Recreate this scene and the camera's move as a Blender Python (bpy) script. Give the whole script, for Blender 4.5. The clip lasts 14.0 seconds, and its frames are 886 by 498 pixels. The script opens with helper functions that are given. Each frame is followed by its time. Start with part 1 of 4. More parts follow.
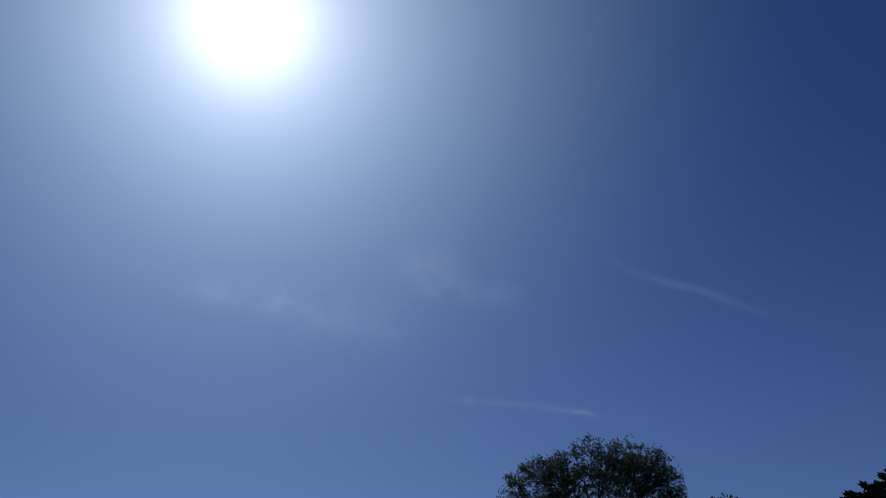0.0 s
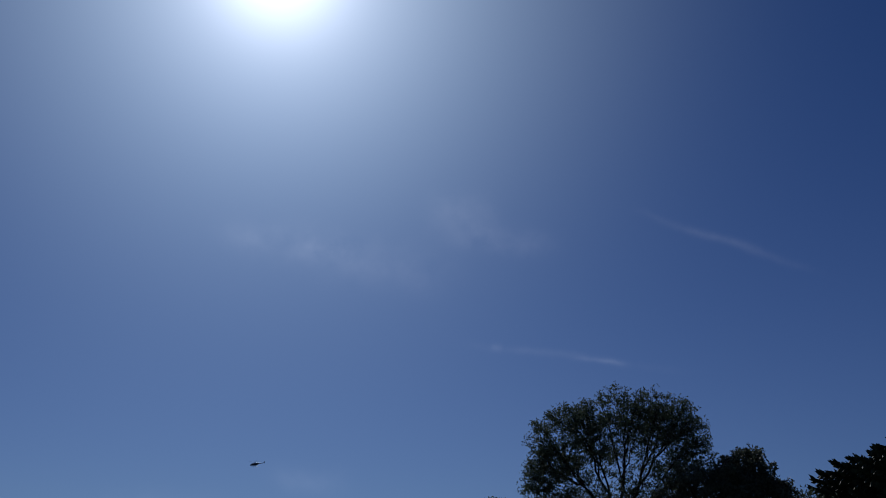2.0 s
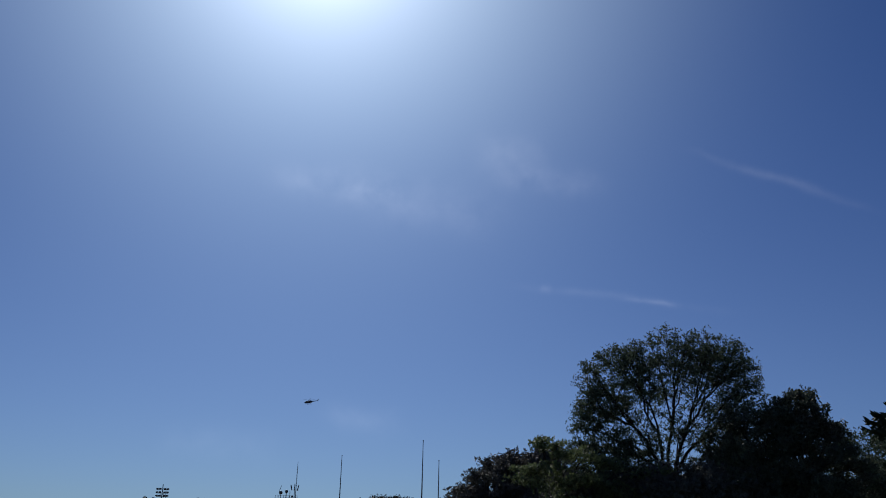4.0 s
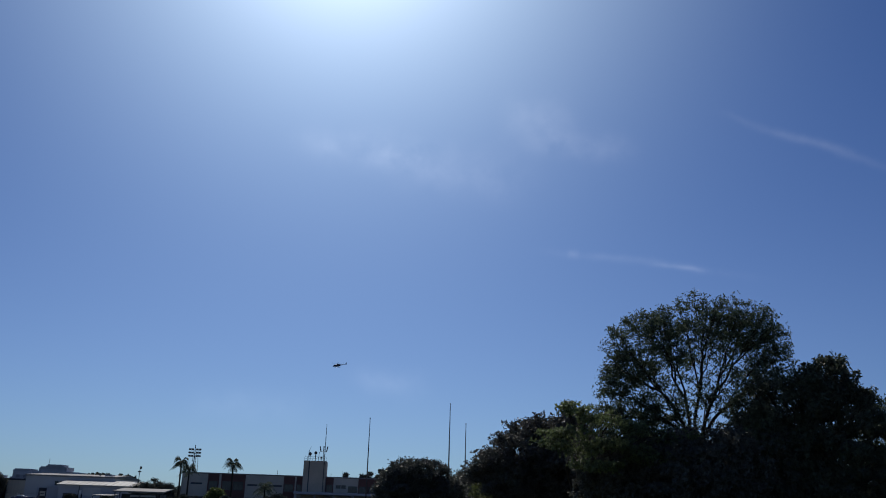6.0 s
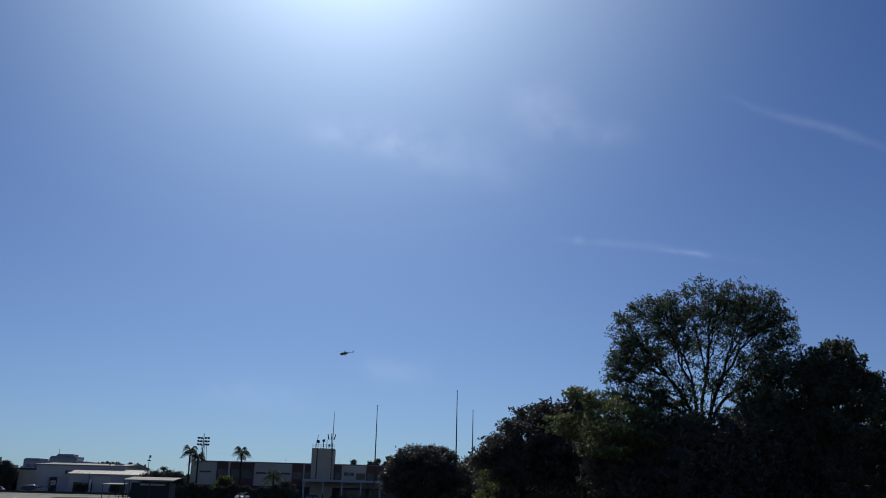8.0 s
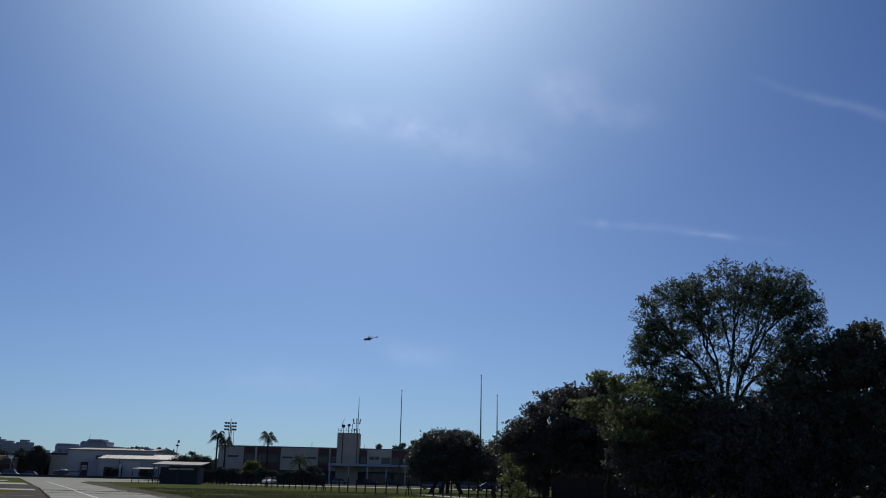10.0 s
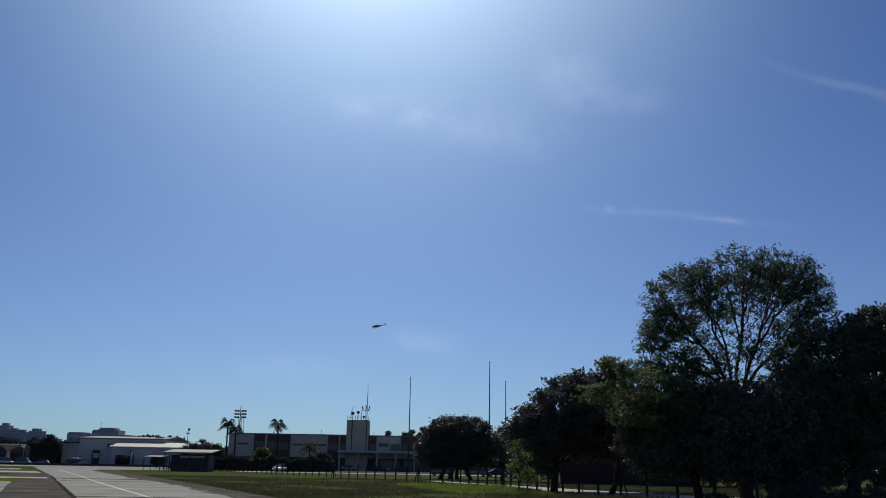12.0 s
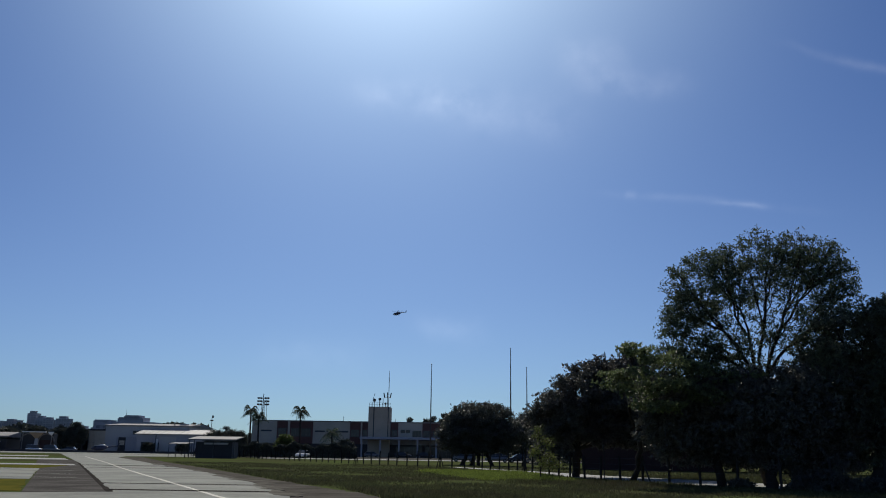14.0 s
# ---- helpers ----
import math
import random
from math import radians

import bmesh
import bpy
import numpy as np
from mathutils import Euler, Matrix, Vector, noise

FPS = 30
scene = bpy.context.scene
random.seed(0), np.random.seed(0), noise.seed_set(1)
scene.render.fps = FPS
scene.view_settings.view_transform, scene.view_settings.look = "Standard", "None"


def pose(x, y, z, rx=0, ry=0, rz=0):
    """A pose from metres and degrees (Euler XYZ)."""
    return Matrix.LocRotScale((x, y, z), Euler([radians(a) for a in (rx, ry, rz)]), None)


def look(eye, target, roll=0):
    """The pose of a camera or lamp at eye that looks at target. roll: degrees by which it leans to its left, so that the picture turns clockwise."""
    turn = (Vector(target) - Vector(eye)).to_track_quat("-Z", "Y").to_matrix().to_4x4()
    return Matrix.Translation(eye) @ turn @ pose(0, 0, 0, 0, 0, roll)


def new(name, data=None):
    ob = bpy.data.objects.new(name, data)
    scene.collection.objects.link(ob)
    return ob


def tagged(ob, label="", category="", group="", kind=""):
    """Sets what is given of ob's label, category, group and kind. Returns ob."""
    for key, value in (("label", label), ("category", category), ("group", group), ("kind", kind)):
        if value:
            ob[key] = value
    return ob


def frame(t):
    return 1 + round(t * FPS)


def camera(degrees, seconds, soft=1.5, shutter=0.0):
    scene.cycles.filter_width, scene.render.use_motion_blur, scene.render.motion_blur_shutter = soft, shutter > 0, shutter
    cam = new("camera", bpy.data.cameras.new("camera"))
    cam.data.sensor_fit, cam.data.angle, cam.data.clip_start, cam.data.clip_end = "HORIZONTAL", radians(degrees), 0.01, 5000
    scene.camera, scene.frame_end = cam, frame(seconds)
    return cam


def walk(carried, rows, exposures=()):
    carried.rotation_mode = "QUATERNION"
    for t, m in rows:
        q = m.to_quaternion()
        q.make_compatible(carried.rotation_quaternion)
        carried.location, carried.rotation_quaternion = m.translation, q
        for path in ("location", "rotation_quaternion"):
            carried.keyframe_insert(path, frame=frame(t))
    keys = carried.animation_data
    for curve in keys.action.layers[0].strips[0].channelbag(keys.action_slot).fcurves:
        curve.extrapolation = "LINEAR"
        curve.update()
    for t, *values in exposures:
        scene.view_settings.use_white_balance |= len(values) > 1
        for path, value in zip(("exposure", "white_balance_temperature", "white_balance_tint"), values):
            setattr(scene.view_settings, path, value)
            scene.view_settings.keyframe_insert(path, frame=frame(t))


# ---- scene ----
# ---- camera and its way: standing on the apron, tilting down from the sun ----
EYE = 1.6
cam = camera(55.2, 14.0, soft=1.0)


def aim(yaw, pitch, roll):
    return pose(0, 0, EYE, 90 + pitch, 0, yaw) @ pose(0, 0, 0, 0, 0, roll)


PATH = [
    (0.00, -11.43, 27.11, -1.42),
    (0.50, -10.04, 26.89, -1.58),
    (1.00, -9.24, 26.15, -2.06),
    (1.50, -9.31, 24.30, -1.03),
    (2.00, -9.19, 23.59, 0.26),
    (2.50, -8.67, 23.09, 0.74),
    (3.00, -7.31, 22.76, 1.38),
    (3.20, -6.92, 21.98, 1.20),
    (5.30, -4.52, 18.63, 2.04),
    (5.50, -4.55, 18.47, 1.96),
    (6.00, -3.83, 17.19, 1.87),
    (6.50, -3.19, 16.47, 1.67),
    (7.00, -3.22, 16.53, 1.73),
    (7.50, -3.25, 16.41, 1.55),
    (8.00, -3.46, 16.33, 1.46),
    (8.50, -2.71, 15.62, 1.51),
    (11.00, -1.55, 14.94, 1.20),
    (11.50, -1.26, 14.39, 1.06),
    (12.00, -1.38, 14.39, 1.03),
    (12.50, -1.00, 14.52, 1.23),
    (13.00, -0.69, 14.48, 1.23),
    (13.50, -0.16, 13.83, 1.17),
    (14.00, 0.00, 13.49, 0.91),
]
EXPOSURES = [(0.0, -0.93, 6050, 15), (0.5, -1.13, 6050, 15), (1.0, -1.17, 6050, 15), (1.5, -1.05, 6050, 15), (2.0, -1.07, 6100, 14), (2.5, -0.84, 6100, 14), (3.0, -0.72, 6150, 13), (3.2, -0.68, 6200, 13),
             (5.3, -0.22, 6550, 10), (6.0, -0.18, 6600, 10), (8.5, -0.08, 6750, 9), (11.0, 0.0, 6900, 8), (14.0, 0.03, 6900, 8)]
walk(cam, [(t, aim(*a)) for t, *a in PATH], EXPOSURES)

# ---- light: clear sky with thin haze, sun ahead and high ----
SUN_AZ, SUN_EL = radians(-4.9), radians(41.5)
SUN_DIR = Vector((math.sin(SUN_AZ) * math.cos(SUN_EL), math.cos(SUN_AZ) * math.cos(SUN_EL), math.sin(SUN_EL)))
sun = new("sun", bpy.data.lights.new("sun", "SUN"))
sun.data.energy, sun.data.angle, sun.data.color = 3.5, radians(0.53), (1.0, 0.95, 0.88)
sun.matrix_world = look(SUN_DIR * 200, (0, 0, 0))


def sky_way(az, el):
    a, e = radians(az), radians(el)
    return Vector((math.sin(a) * math.cos(e), math.cos(a) * math.cos(e), math.sin(e)))


def make_world():
    world = bpy.data.worlds.new("sky")
    scene.world = world
    world.use_nodes = True
    nt = world.node_tree
    nodes, link = nt.nodes, nt.links.new
    nodes.clear()
    out = nodes.new("ShaderNodeOutputWorld")
    back = nodes.new("ShaderNodeBackground")
    back.inputs["Strength"].default_value = 0.1
    link(back.outputs[0], out.inputs[0])
    sky = nodes.new("ShaderNodeTexSky")
    sky.sky_type, sky.sun_disc = "NISHITA", False
    sky.sun_elevation, sky.sun_rotation = SUN_EL, SUN_AZ
    sky.altitude, sky.air_density, sky.dust_density, sky.ozone_density = 700, 1.0, 1.2, 2.0
    coord = nodes.new("ShaderNodeTexCoord")

    def math_node(op, a, b=None, clamp=False):
        n = nodes.new("ShaderNodeMath")
        n.operation, n.use_clamp = op, clamp
        for k, v in enumerate((a, b)):
            if v is None:
                continue
            if isinstance(v, (int, float)):
                n.inputs[k].default_value = v
            else:
                link(v, n.inputs[k])
        return n.outputs[0]

    def dot(v):
        n = nodes.new("ShaderNodeVectorMath")
        n.operation = "DOT_PRODUCT"
        link(coord.outputs["Generated"], n.inputs[0])
        n.inputs[1].default_value = v
        return n.outputs["Value"]

    # glow round the sun, painted into the sky: scattering haze plus camera glare
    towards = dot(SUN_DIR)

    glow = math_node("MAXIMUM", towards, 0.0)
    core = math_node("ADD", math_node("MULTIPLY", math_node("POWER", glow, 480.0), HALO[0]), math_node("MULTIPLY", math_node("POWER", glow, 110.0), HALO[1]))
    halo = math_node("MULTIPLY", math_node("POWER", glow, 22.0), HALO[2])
    # paler air towards the horizon
    level = math_node("MAXIMUM", math_node("SUBTRACT", 1.0, math_node("MAXIMUM", dot((0, 0, 1)), 0.0)), 0.0)
    # the air is paler under the sun and opposite it than at right angles
    plane = math_node("ABSOLUTE", dot((math.sin(SUN_AZ), math.cos(SUN_AZ), 0)))
    haze = math_node("MULTIPLY", math_node("POWER", level, 2.6), math_node("ADD", math_node("MULTIPLY", math_node("POWER", plane, 3.2), 0.65), 0.35))
    # thin cirrus: streaks along given arcs, broken up by noise
    warp = nodes.new("ShaderNodeTexNoise")
    warp.inputs["Scale"].default_value, warp.inputs["Detail"].default_value = 9.0, 6.0
    link(coord.outputs["Generated"], warp.inputs["Vector"])
    fine = nodes.new("ShaderNodeTexNoise")
    fine.inputs["Scale"].default_value, fine.inputs["Detail"].default_value = 26.0, 5.0
    link(coord.outputs["Generated"], fine.inputs["Vector"])
    shift = math_node("MULTIPLY", math_node("SUBTRACT", warp.outputs["Fac"], 0.5), 0.03)
    veil = None
    for az0, el0, az1, el1, wide, amount in CIRRUS:
        p, q = sky_way(az0, el0), sky_way(az1, el1)
        mid = (p + q).normalized()
        along = (q - p).normalized()
        across = mid.cross(along).normalized()
        half = (q - p).length / 2
        u = math_node("DIVIDE", dot(along), half)
        u = math_node("SUBTRACT", u, mid.dot(along) / half)
        v = math_node("DIVIDE", math_node("ADD", dot(across), shift), radians(wide))
        r2 = math_node("ADD", math_node("POWER", math_node("ABSOLUTE", u), 4.0), math_node("MULTIPLY", v, v))
        fall = math_node("POWER", 2.718, math_node("MULTIPLY", r2, -1.0))
        front = math_node("GREATER_THAN", dot(mid), 0.5)
        s = math_node("MULTIPLY", math_node("MULTIPLY", fall, front), amount)
        veil = s if veil is None else math_node("ADD", veil, s)
    rag = math_node("MULTIPLY", math_node("SUBTRACT", math_node("ADD", fine.outputs["Fac"], warp.outputs["Fac"]), 0.72), 1.9, True)
    veil = math_node("MULTIPLY", veil, rag)

    def tint(value, colour):
        n = nodes.new("ShaderNodeVectorMath")
        n.operation = "SCALE"
        n.inputs[0].default_value = colour
        link(value, n.inputs["Scale"])
        return n.outputs[0]

    def plus(a, b):
        n = nodes.new("ShaderNodeVectorMath")
        n.operation = "ADD"
        link(a, n.inputs[0])
        link(b, n.inputs[1])
        return n.outputs[0]

    gain = nodes.new("ShaderNodeVectorMath")
    gain.operation = "MULTIPLY"
    link(sky.outputs[0], gain.inputs[0])
    gain.inputs[1].default_value = SKY_GAIN
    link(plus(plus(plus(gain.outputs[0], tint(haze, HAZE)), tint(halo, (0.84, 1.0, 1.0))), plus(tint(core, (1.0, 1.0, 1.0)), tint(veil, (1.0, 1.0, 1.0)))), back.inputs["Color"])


SKY_GAIN = (0.124, 0.283, 0.59)
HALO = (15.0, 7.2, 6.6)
HAZE = (1.92, 2.08, 1.6)
CIRRUS = [(-6.5, 23.8, 3.0, 23.2, 1.1, 1.0), (-1.0, 23.4, 2.0, 23.6, 0.5, 0.9), (0.0, 23.0, 9.5, 21.8, 1.5, 0.7), (8.0, 26.0, 13.0, 25.6, 1.3, 0.8), (10.0, 24.4, 17.0, 23.8, 0.8, 0.9),
          (24.5, 24.8, 33.8, 20.6, 0.26, 0.5), (11.8, 17.0, 24.5, 15.2, 0.28, 0.36), (18.5, 16.0, 21.8, 15.7, 0.16, 0.6),
          (12.6, 17.0, 13.4, 16.9, 0.3, 0.6), (-2.0, 8.3, 3.0, 7.6, 0.8, 0.5), (-12.0, 6.2, -5.0, 6.0, 0.9, 0.35)]
make_world()


# ---- materials ----
def material(name, colour, rough=0.8, scale=3.0, vary=0.25, fine=40.0, bump=0.3, metal=0.0, second=None, depth=0.02, island=0.0, each=0.0, through_light=0.0, gloss=0.5):
    """Base colour varied at two scales, with fine relief."""
    m = bpy.data.materials.new(name)
    m.use_nodes = True
    nodes, link = m.node_tree.nodes, m.node_tree.links.new
    bsdf = nodes["Principled BSDF"]
    bsdf.inputs["Metallic"].default_value = metal
    bsdf.inputs["Specular IOR Level"].default_value = gloss
    coord = nodes.new("ShaderNodeTexCoord")
    big = nodes.new("ShaderNodeTexNoise")
    big.inputs["Scale"].default_value, big.inputs["Detail"].default_value = scale, 5
    small = nodes.new("ShaderNodeTexNoise")
    small.inputs["Scale"].default_value, small.inputs["Detail"].default_value = fine, 4
    for n in (big, small):
        link(coord.outputs["Object"], n.inputs["Vector"])
    ramp = nodes.new("ShaderNodeValToRGB")
    second = second or [c * (1 - vary) for c in colour]
    ramp.color_ramp.elements[0].position, ramp.color_ramp.elements[1].position = 0.35, 0.65
    ramp.color_ramp.elements[0].color = (*second, 1)
    ramp.color_ramp.elements[1].color = (*colour, 1)
    link(big.outputs["Fac"], ramp.inputs["Fac"])
    hsv = nodes.new("ShaderNodeHueSaturation")
    link(ramp.outputs["Color"], hsv.inputs["Color"])
    val = nodes.new("ShaderNodeMath")
    val.operation = "MULTIPLY_ADD"
    link(small.outputs["Fac"], val.inputs[0])
    val.inputs[1].default_value, val.inputs[2].default_value = vary * 2, 1 - vary
    last = val.outputs[0]
    for amount, kind, sock in ((island, "ShaderNodeNewGeometry", "Random Per Island"), (each, "ShaderNodeObjectInfo", "Random")):
        if amount:
            src = nodes.new(kind)
            k = nodes.new("ShaderNodeMath")
            k.operation = "MULTIPLY_ADD"
            link(src.outputs[sock], k.inputs[0])
            k.inputs[1].default_value, k.inputs[2].default_value = amount * 2, 1 - amount
            mul = nodes.new("ShaderNodeMath")
            mul.operation = "MULTIPLY"
            link(last, mul.inputs[0])
            link(k.outputs[0], mul.inputs[1])
            last = mul.outputs[0]
    link(last, hsv.inputs["Value"])
    link(hsv.outputs["Color"], bsdf.inputs["Base Color"])
    rr = nodes.new("ShaderNodeMath")
    rr.operation = "MULTIPLY_ADD"
    link(big.outputs["Fac"], rr.inputs[0])
    rr.inputs[1].default_value, rr.inputs[2].default_value = 0.2, rough - 0.1
    link(rr.outputs[0], bsdf.inputs["Roughness"])
    if bump:
        b = nodes.new("ShaderNodeBump")
        b.inputs["Strength"].default_value, b.inputs["Distance"].default_value = bump, depth
        link(small.outputs["Fac"], b.inputs["Height"])
        link(b.outputs[0], bsdf.inputs["Normal"])
    if through_light:
        tr = nodes.new("ShaderNodeBsdfTranslucent")
        link(hsv.outputs["Color"], tr.inputs["Color"])
        mix = nodes.new("ShaderNodeMixShader")
        mix.inputs[0].default_value = through_light
        link(bsdf.outputs[0], mix.inputs[1])
        link(tr.outputs[0], mix.inputs[2])
        link(mix.outputs[0], nodes["Material Output"].inputs["Surface"])
    return m


M_GRASS = material("grass", (0.07, 0.095, 0.032), 0.95, 0.1, 0.3, 3.0, 0.8, second=(0.062, 0.062, 0.032), depth=0.1, gloss=0.0)
M_BLADE = material("grass_blade", (0.082, 0.094, 0.042), 0.8, 0.16, 0.35, 2.0, 0, second=(0.066, 0.063, 0.038), island=0.4, through_light=0.3, gloss=0.05)
M_SUNLITGRASS = material("sunlit_grass", (0.16, 0.21, 0.045), 0.8, 0.3, 0.3, 2.0, 0, second=(0.12, 0.16, 0.04), island=0.4, through_light=0.5, gloss=0.05)
M_DRYGRASS = material("dry_grass", (0.11, 0.1, 0.022), 0.95, 0.5, 0.3, 3.0, 0.8, second=(0.075, 0.08, 0.02), depth=0.06, gloss=0.0)
M_CONCRETE = material("taxiway_concrete", (0.25, 0.258, 0.222), 0.9, 0.3, 0.28, 4.0, 0.4, second=(0.165, 0.172, 0.15), gloss=0.1)
M_STRIP = material("pale_concrete", (0.3, 0.3, 0.28), 0.85, 0.3, 0.2, 6.0, 0.3, gloss=0.2)
M_ASPHALT = material("asphalt", (0.11, 0.105, 0.097), 0.95, 0.5, 0.35, 8.0, 0.5, second=(0.066, 0.063, 0.058), gloss=0.0)
M_SEAL = material("joint_sealant", (0.05, 0.046, 0.042), 0.95, 0.5, 0.3, 6.0, 0.2, gloss=0.0)
M_DIRT = material("dirt", (0.118, 0.11, 0.096), 0.95, 0.5, 0.35, 6.0, 0.7, second=(0.07, 0.065, 0.056), depth=0.05, gloss=0.0)
M_DUST = material("dust", (0.15, 0.143, 0.122), 0.95, 0.7, 0.35, 5.0, 0.5, second=(0.1, 0.094, 0.08), depth=0.03, gloss=0.0)
M_YELLOW = material("worn_line_paint", (0.5, 0.48, 0.4), 0.7, 0.6, 0.25, 8.0, 0.2, gloss=0.3)
M_WHITEWALL = material("white_render", (0.49, 0.44, 0.36), 0.85, 0.25, 0.14, 3.0, 0.2, second=(0.41, 0.37, 0.31), gloss=0.2)
M_BRICKWALL = material("red_brick", (0.13, 0.06, 0.05), 0.85, 0.4, 0.25, 4.0, 0.4)
M_TOWER = material("tower_render", (0.48, 0.41, 0.32), 0.85, 0.3, 0.14, 3.0, 0.2, gloss=0.2)
M_GREYWALL = material("grey_cladding", (0.46, 0.455, 0.45), 0.7, 0.2, 0.12, 3.0, 0.2, gloss=0.3)
M_BLUEWALL = material("blue_grey_cladding", (0.36, 0.37, 0.41), 0.7, 0.2, 0.14, 3.0, 0.2, gloss=0.3)
M_DARKWALL = material("dark_wall", (0.045, 0.045, 0.05), 0.8, 0.4, 0.2, 4.0, 0.2)
M_ROOF = material("metal_roof", (0.38, 0.375, 0.35), 0.6, 0.3, 0.12, 3.0, 0.2, gloss=0.3)
M_DARKROOF = material("fibre_roof", (0.22, 0.21, 0.2), 0.8, 0.4, 0.2, 4.0, 0.2)
M_GLASS = material("window_glass", (0.03, 0.035, 0.04), 0.18, 0.5, 0.1, 3.0, 0)
M_METAL = material("galvanised_steel", (0.25, 0.25, 0.25), 0.5, 1.0, 0.2, 8.0, 0.1, metal=0.6)
M_DARKMETAL = material("dark_painted_steel", (0.05, 0.05, 0.055), 0.5, 1.0, 0.2, 8.0, 0.1)
M_POST = material("concrete_post", (0.042, 0.04, 0.037), 0.9, 2.0, 0.25, 12.0, 0.3, each=0.2, gloss=0.05)
M_CITY = material("hazed_city_render", (0.42, 0.43, 0.47), 0.9, 0.02, 0.15, 0.3, 0, each=0.2)
M_CITYDARK = material("hazed_city_windows", (0.26, 0.27, 0.31), 0.5, 0.05, 0.3, 0.5, 0)
M_BARK = material("bark", (0.042, 0.036, 0.03), 0.95, 3.0, 0.3, 18.0, 0.8, depth=0.03, gloss=0.1)
M_LEAF = material("leaf_green", (0.085, 0.115, 0.074), 0.62, 0.5, 0.25, 3.0, 0, second=(0.068, 0.09, 0.06), island=0.45, through_light=0.42, gloss=0.2)
M_LEAFDARK = material("leaf_dark", (0.096, 0.1, 0.086), 0.55, 0.5, 0.25, 3.0, 0, second=(0.084, 0.077, 0.068), island=0.45, through_light=0.16, gloss=0.26)
M_LEAFLIGHT = material("leaf_light", (0.095, 0.125, 0.035), 0.55, 0.5, 0.25, 3.0, 0, second=(0.075, 0.1, 0.03), island=0.4, through_light=0.35, gloss=0.25)
M_LEAFDEEP = material("leaf_deep", (0.1, 0.106, 0.09), 0.5, 0.5, 0.25, 3.0, 0, second=(0.08, 0.082, 0.07), island=0.45, through_light=0.2, gloss=0.32)
M_LEAFFEATHER = material("leaf_feather", (0.125, 0.16, 0.07), 0.5, 0.5, 0.25, 3.0, 0, second=(0.09, 0.115, 0.055), island=0.5, through_light=0.42, gloss=0.4)
M_LEAFFAR = material("leaf_dull", (0.066, 0.076, 0.064), 0.75, 0.5, 0.25, 3.0, 0, second=(0.052, 0.06, 0.052), island=0.3, through_light=0.15, gloss=0.08)
M_LEAFROUND = material("leaf_round", (0.09, 0.112, 0.07), 0.55, 0.5, 0.25, 3.0, 0, second=(0.075, 0.082, 0.06), island=0.5, through_light=0.28, gloss=0.25)
M_LEAFYOUNG = material("leaf_young", (0.125, 0.155, 0.045), 0.55, 0.5, 0.25, 3.0, 0, second=(0.1, 0.12, 0.04), island=0.4, through_light=0.45, gloss=0.2)
M_NEEDLE = material("needle_dark", (0.045, 0.06, 0.035), 0.6, 0.5, 0.25, 3.0, 0, island=0.3, gloss=0.2)
M_TYRE = material("tyre_rubber", (0.02, 0.02, 0.02), 0.85, 4.0, 0.2, 20.0, 0.1)
M_CARWHITE = material("white_car_paint", (0.75, 0.75, 0.75), 0.25, 1.0, 0.04, 5.0, 0)
M_CARSILVER = material("silver_car_paint", (0.2, 0.205, 0.215), 0.35, 1.0, 0.05, 5.0, 0, metal=0.3)
M_CARDARK = material("dark_car_paint", (0.035, 0.036, 0.04), 0.25, 1.0, 0.05, 5.0, 0)
M_HELI = material("navy_helicopter_paint", (0.035, 0.04, 0.085), 0.35, 0.5, 0.1, 3.0, 0)
M_HELIWHITE = material("white_helicopter_paint", (0.7, 0.7, 0.7), 0.3, 0.5, 0.05, 3.0, 0)
M_TAN = material("tan_boards", (0.42, 0.29, 0.17), 0.8, 0.5, 0.15, 3.0, 0.2, gloss=0.2)
M_CITYPALE = material("white_fascia_paint", (0.72, 0.71, 0.68), 0.6, 0.5, 0.1, 3.0, 0.1, gloss=0.3)
M_RED = material("red_brown_wall", (0.062, 0.036, 0.034), 0.85, 0.5, 0.2, 3.0, 0.2, gloss=0.2)


# ---- mesh helpers ----
def finish(name, bm, mat, parent=None, label="", smooth=False):
    me = bpy.data.meshes.new(name)
    bmesh.ops.recalc_face_normals(bm, faces=bm.faces)
    bm.to_mesh(me)
    bm.free()
    me.materials.append(mat)
    if smooth:
        me.shade_smooth()
    ob = new(name, me)
    ob.parent = parent
    if label:
        ob["label"] = label
    return ob


def part(name, bm, mat, parent, label="", smooth=False):
    return finish(name, bm, mat, parent, label, smooth)


def empty(name, m, label, category, group="", kind=""):
    ob = new(name)
    ob.empty_display_size = 0.3
    ob.matrix_basis = m
    return tagged(ob, label, category, group, kind)


def box(bm, x0, x1, y0, y1, z0, z1, bevel=0.0):
    m = Matrix.LocRotScale(((x0 + x1) / 2, (y0 + y1) / 2, (z0 + z1) / 2), None, (x1 - x0, y1 - y0, z1 - z0))
    made = bmesh.ops.create_cube(bm, size=1, matrix=m)
    if bevel:
        edges = list({e for v in made["verts"] for e in v.link_edges})
        bmesh.ops.bevel(bm, geom=edges, offset=bevel, segments=1, affect="EDGES")
    return bm


def boxes(*rows, bevel=0.0):
    bm = bmesh.new()
    for r in rows:
        box(bm, *r, bevel=bevel)
    return bm


def tube(bm, pts, radii, n=6, cap=True):
    pts = [Vector(p) for p in pts]
    rings = []
    for i, p in enumerate(pts):
        d = (pts[min(i + 1, len(pts) - 1)] - pts[max(i - 1, 0)]).normalized()
        a = d.cross(Vector((0.31, 0.95, 0.05)) if abs(d.y) < 0.9 else Vector((1, 0, 0.1))).normalized()
        b = d.cross(a)
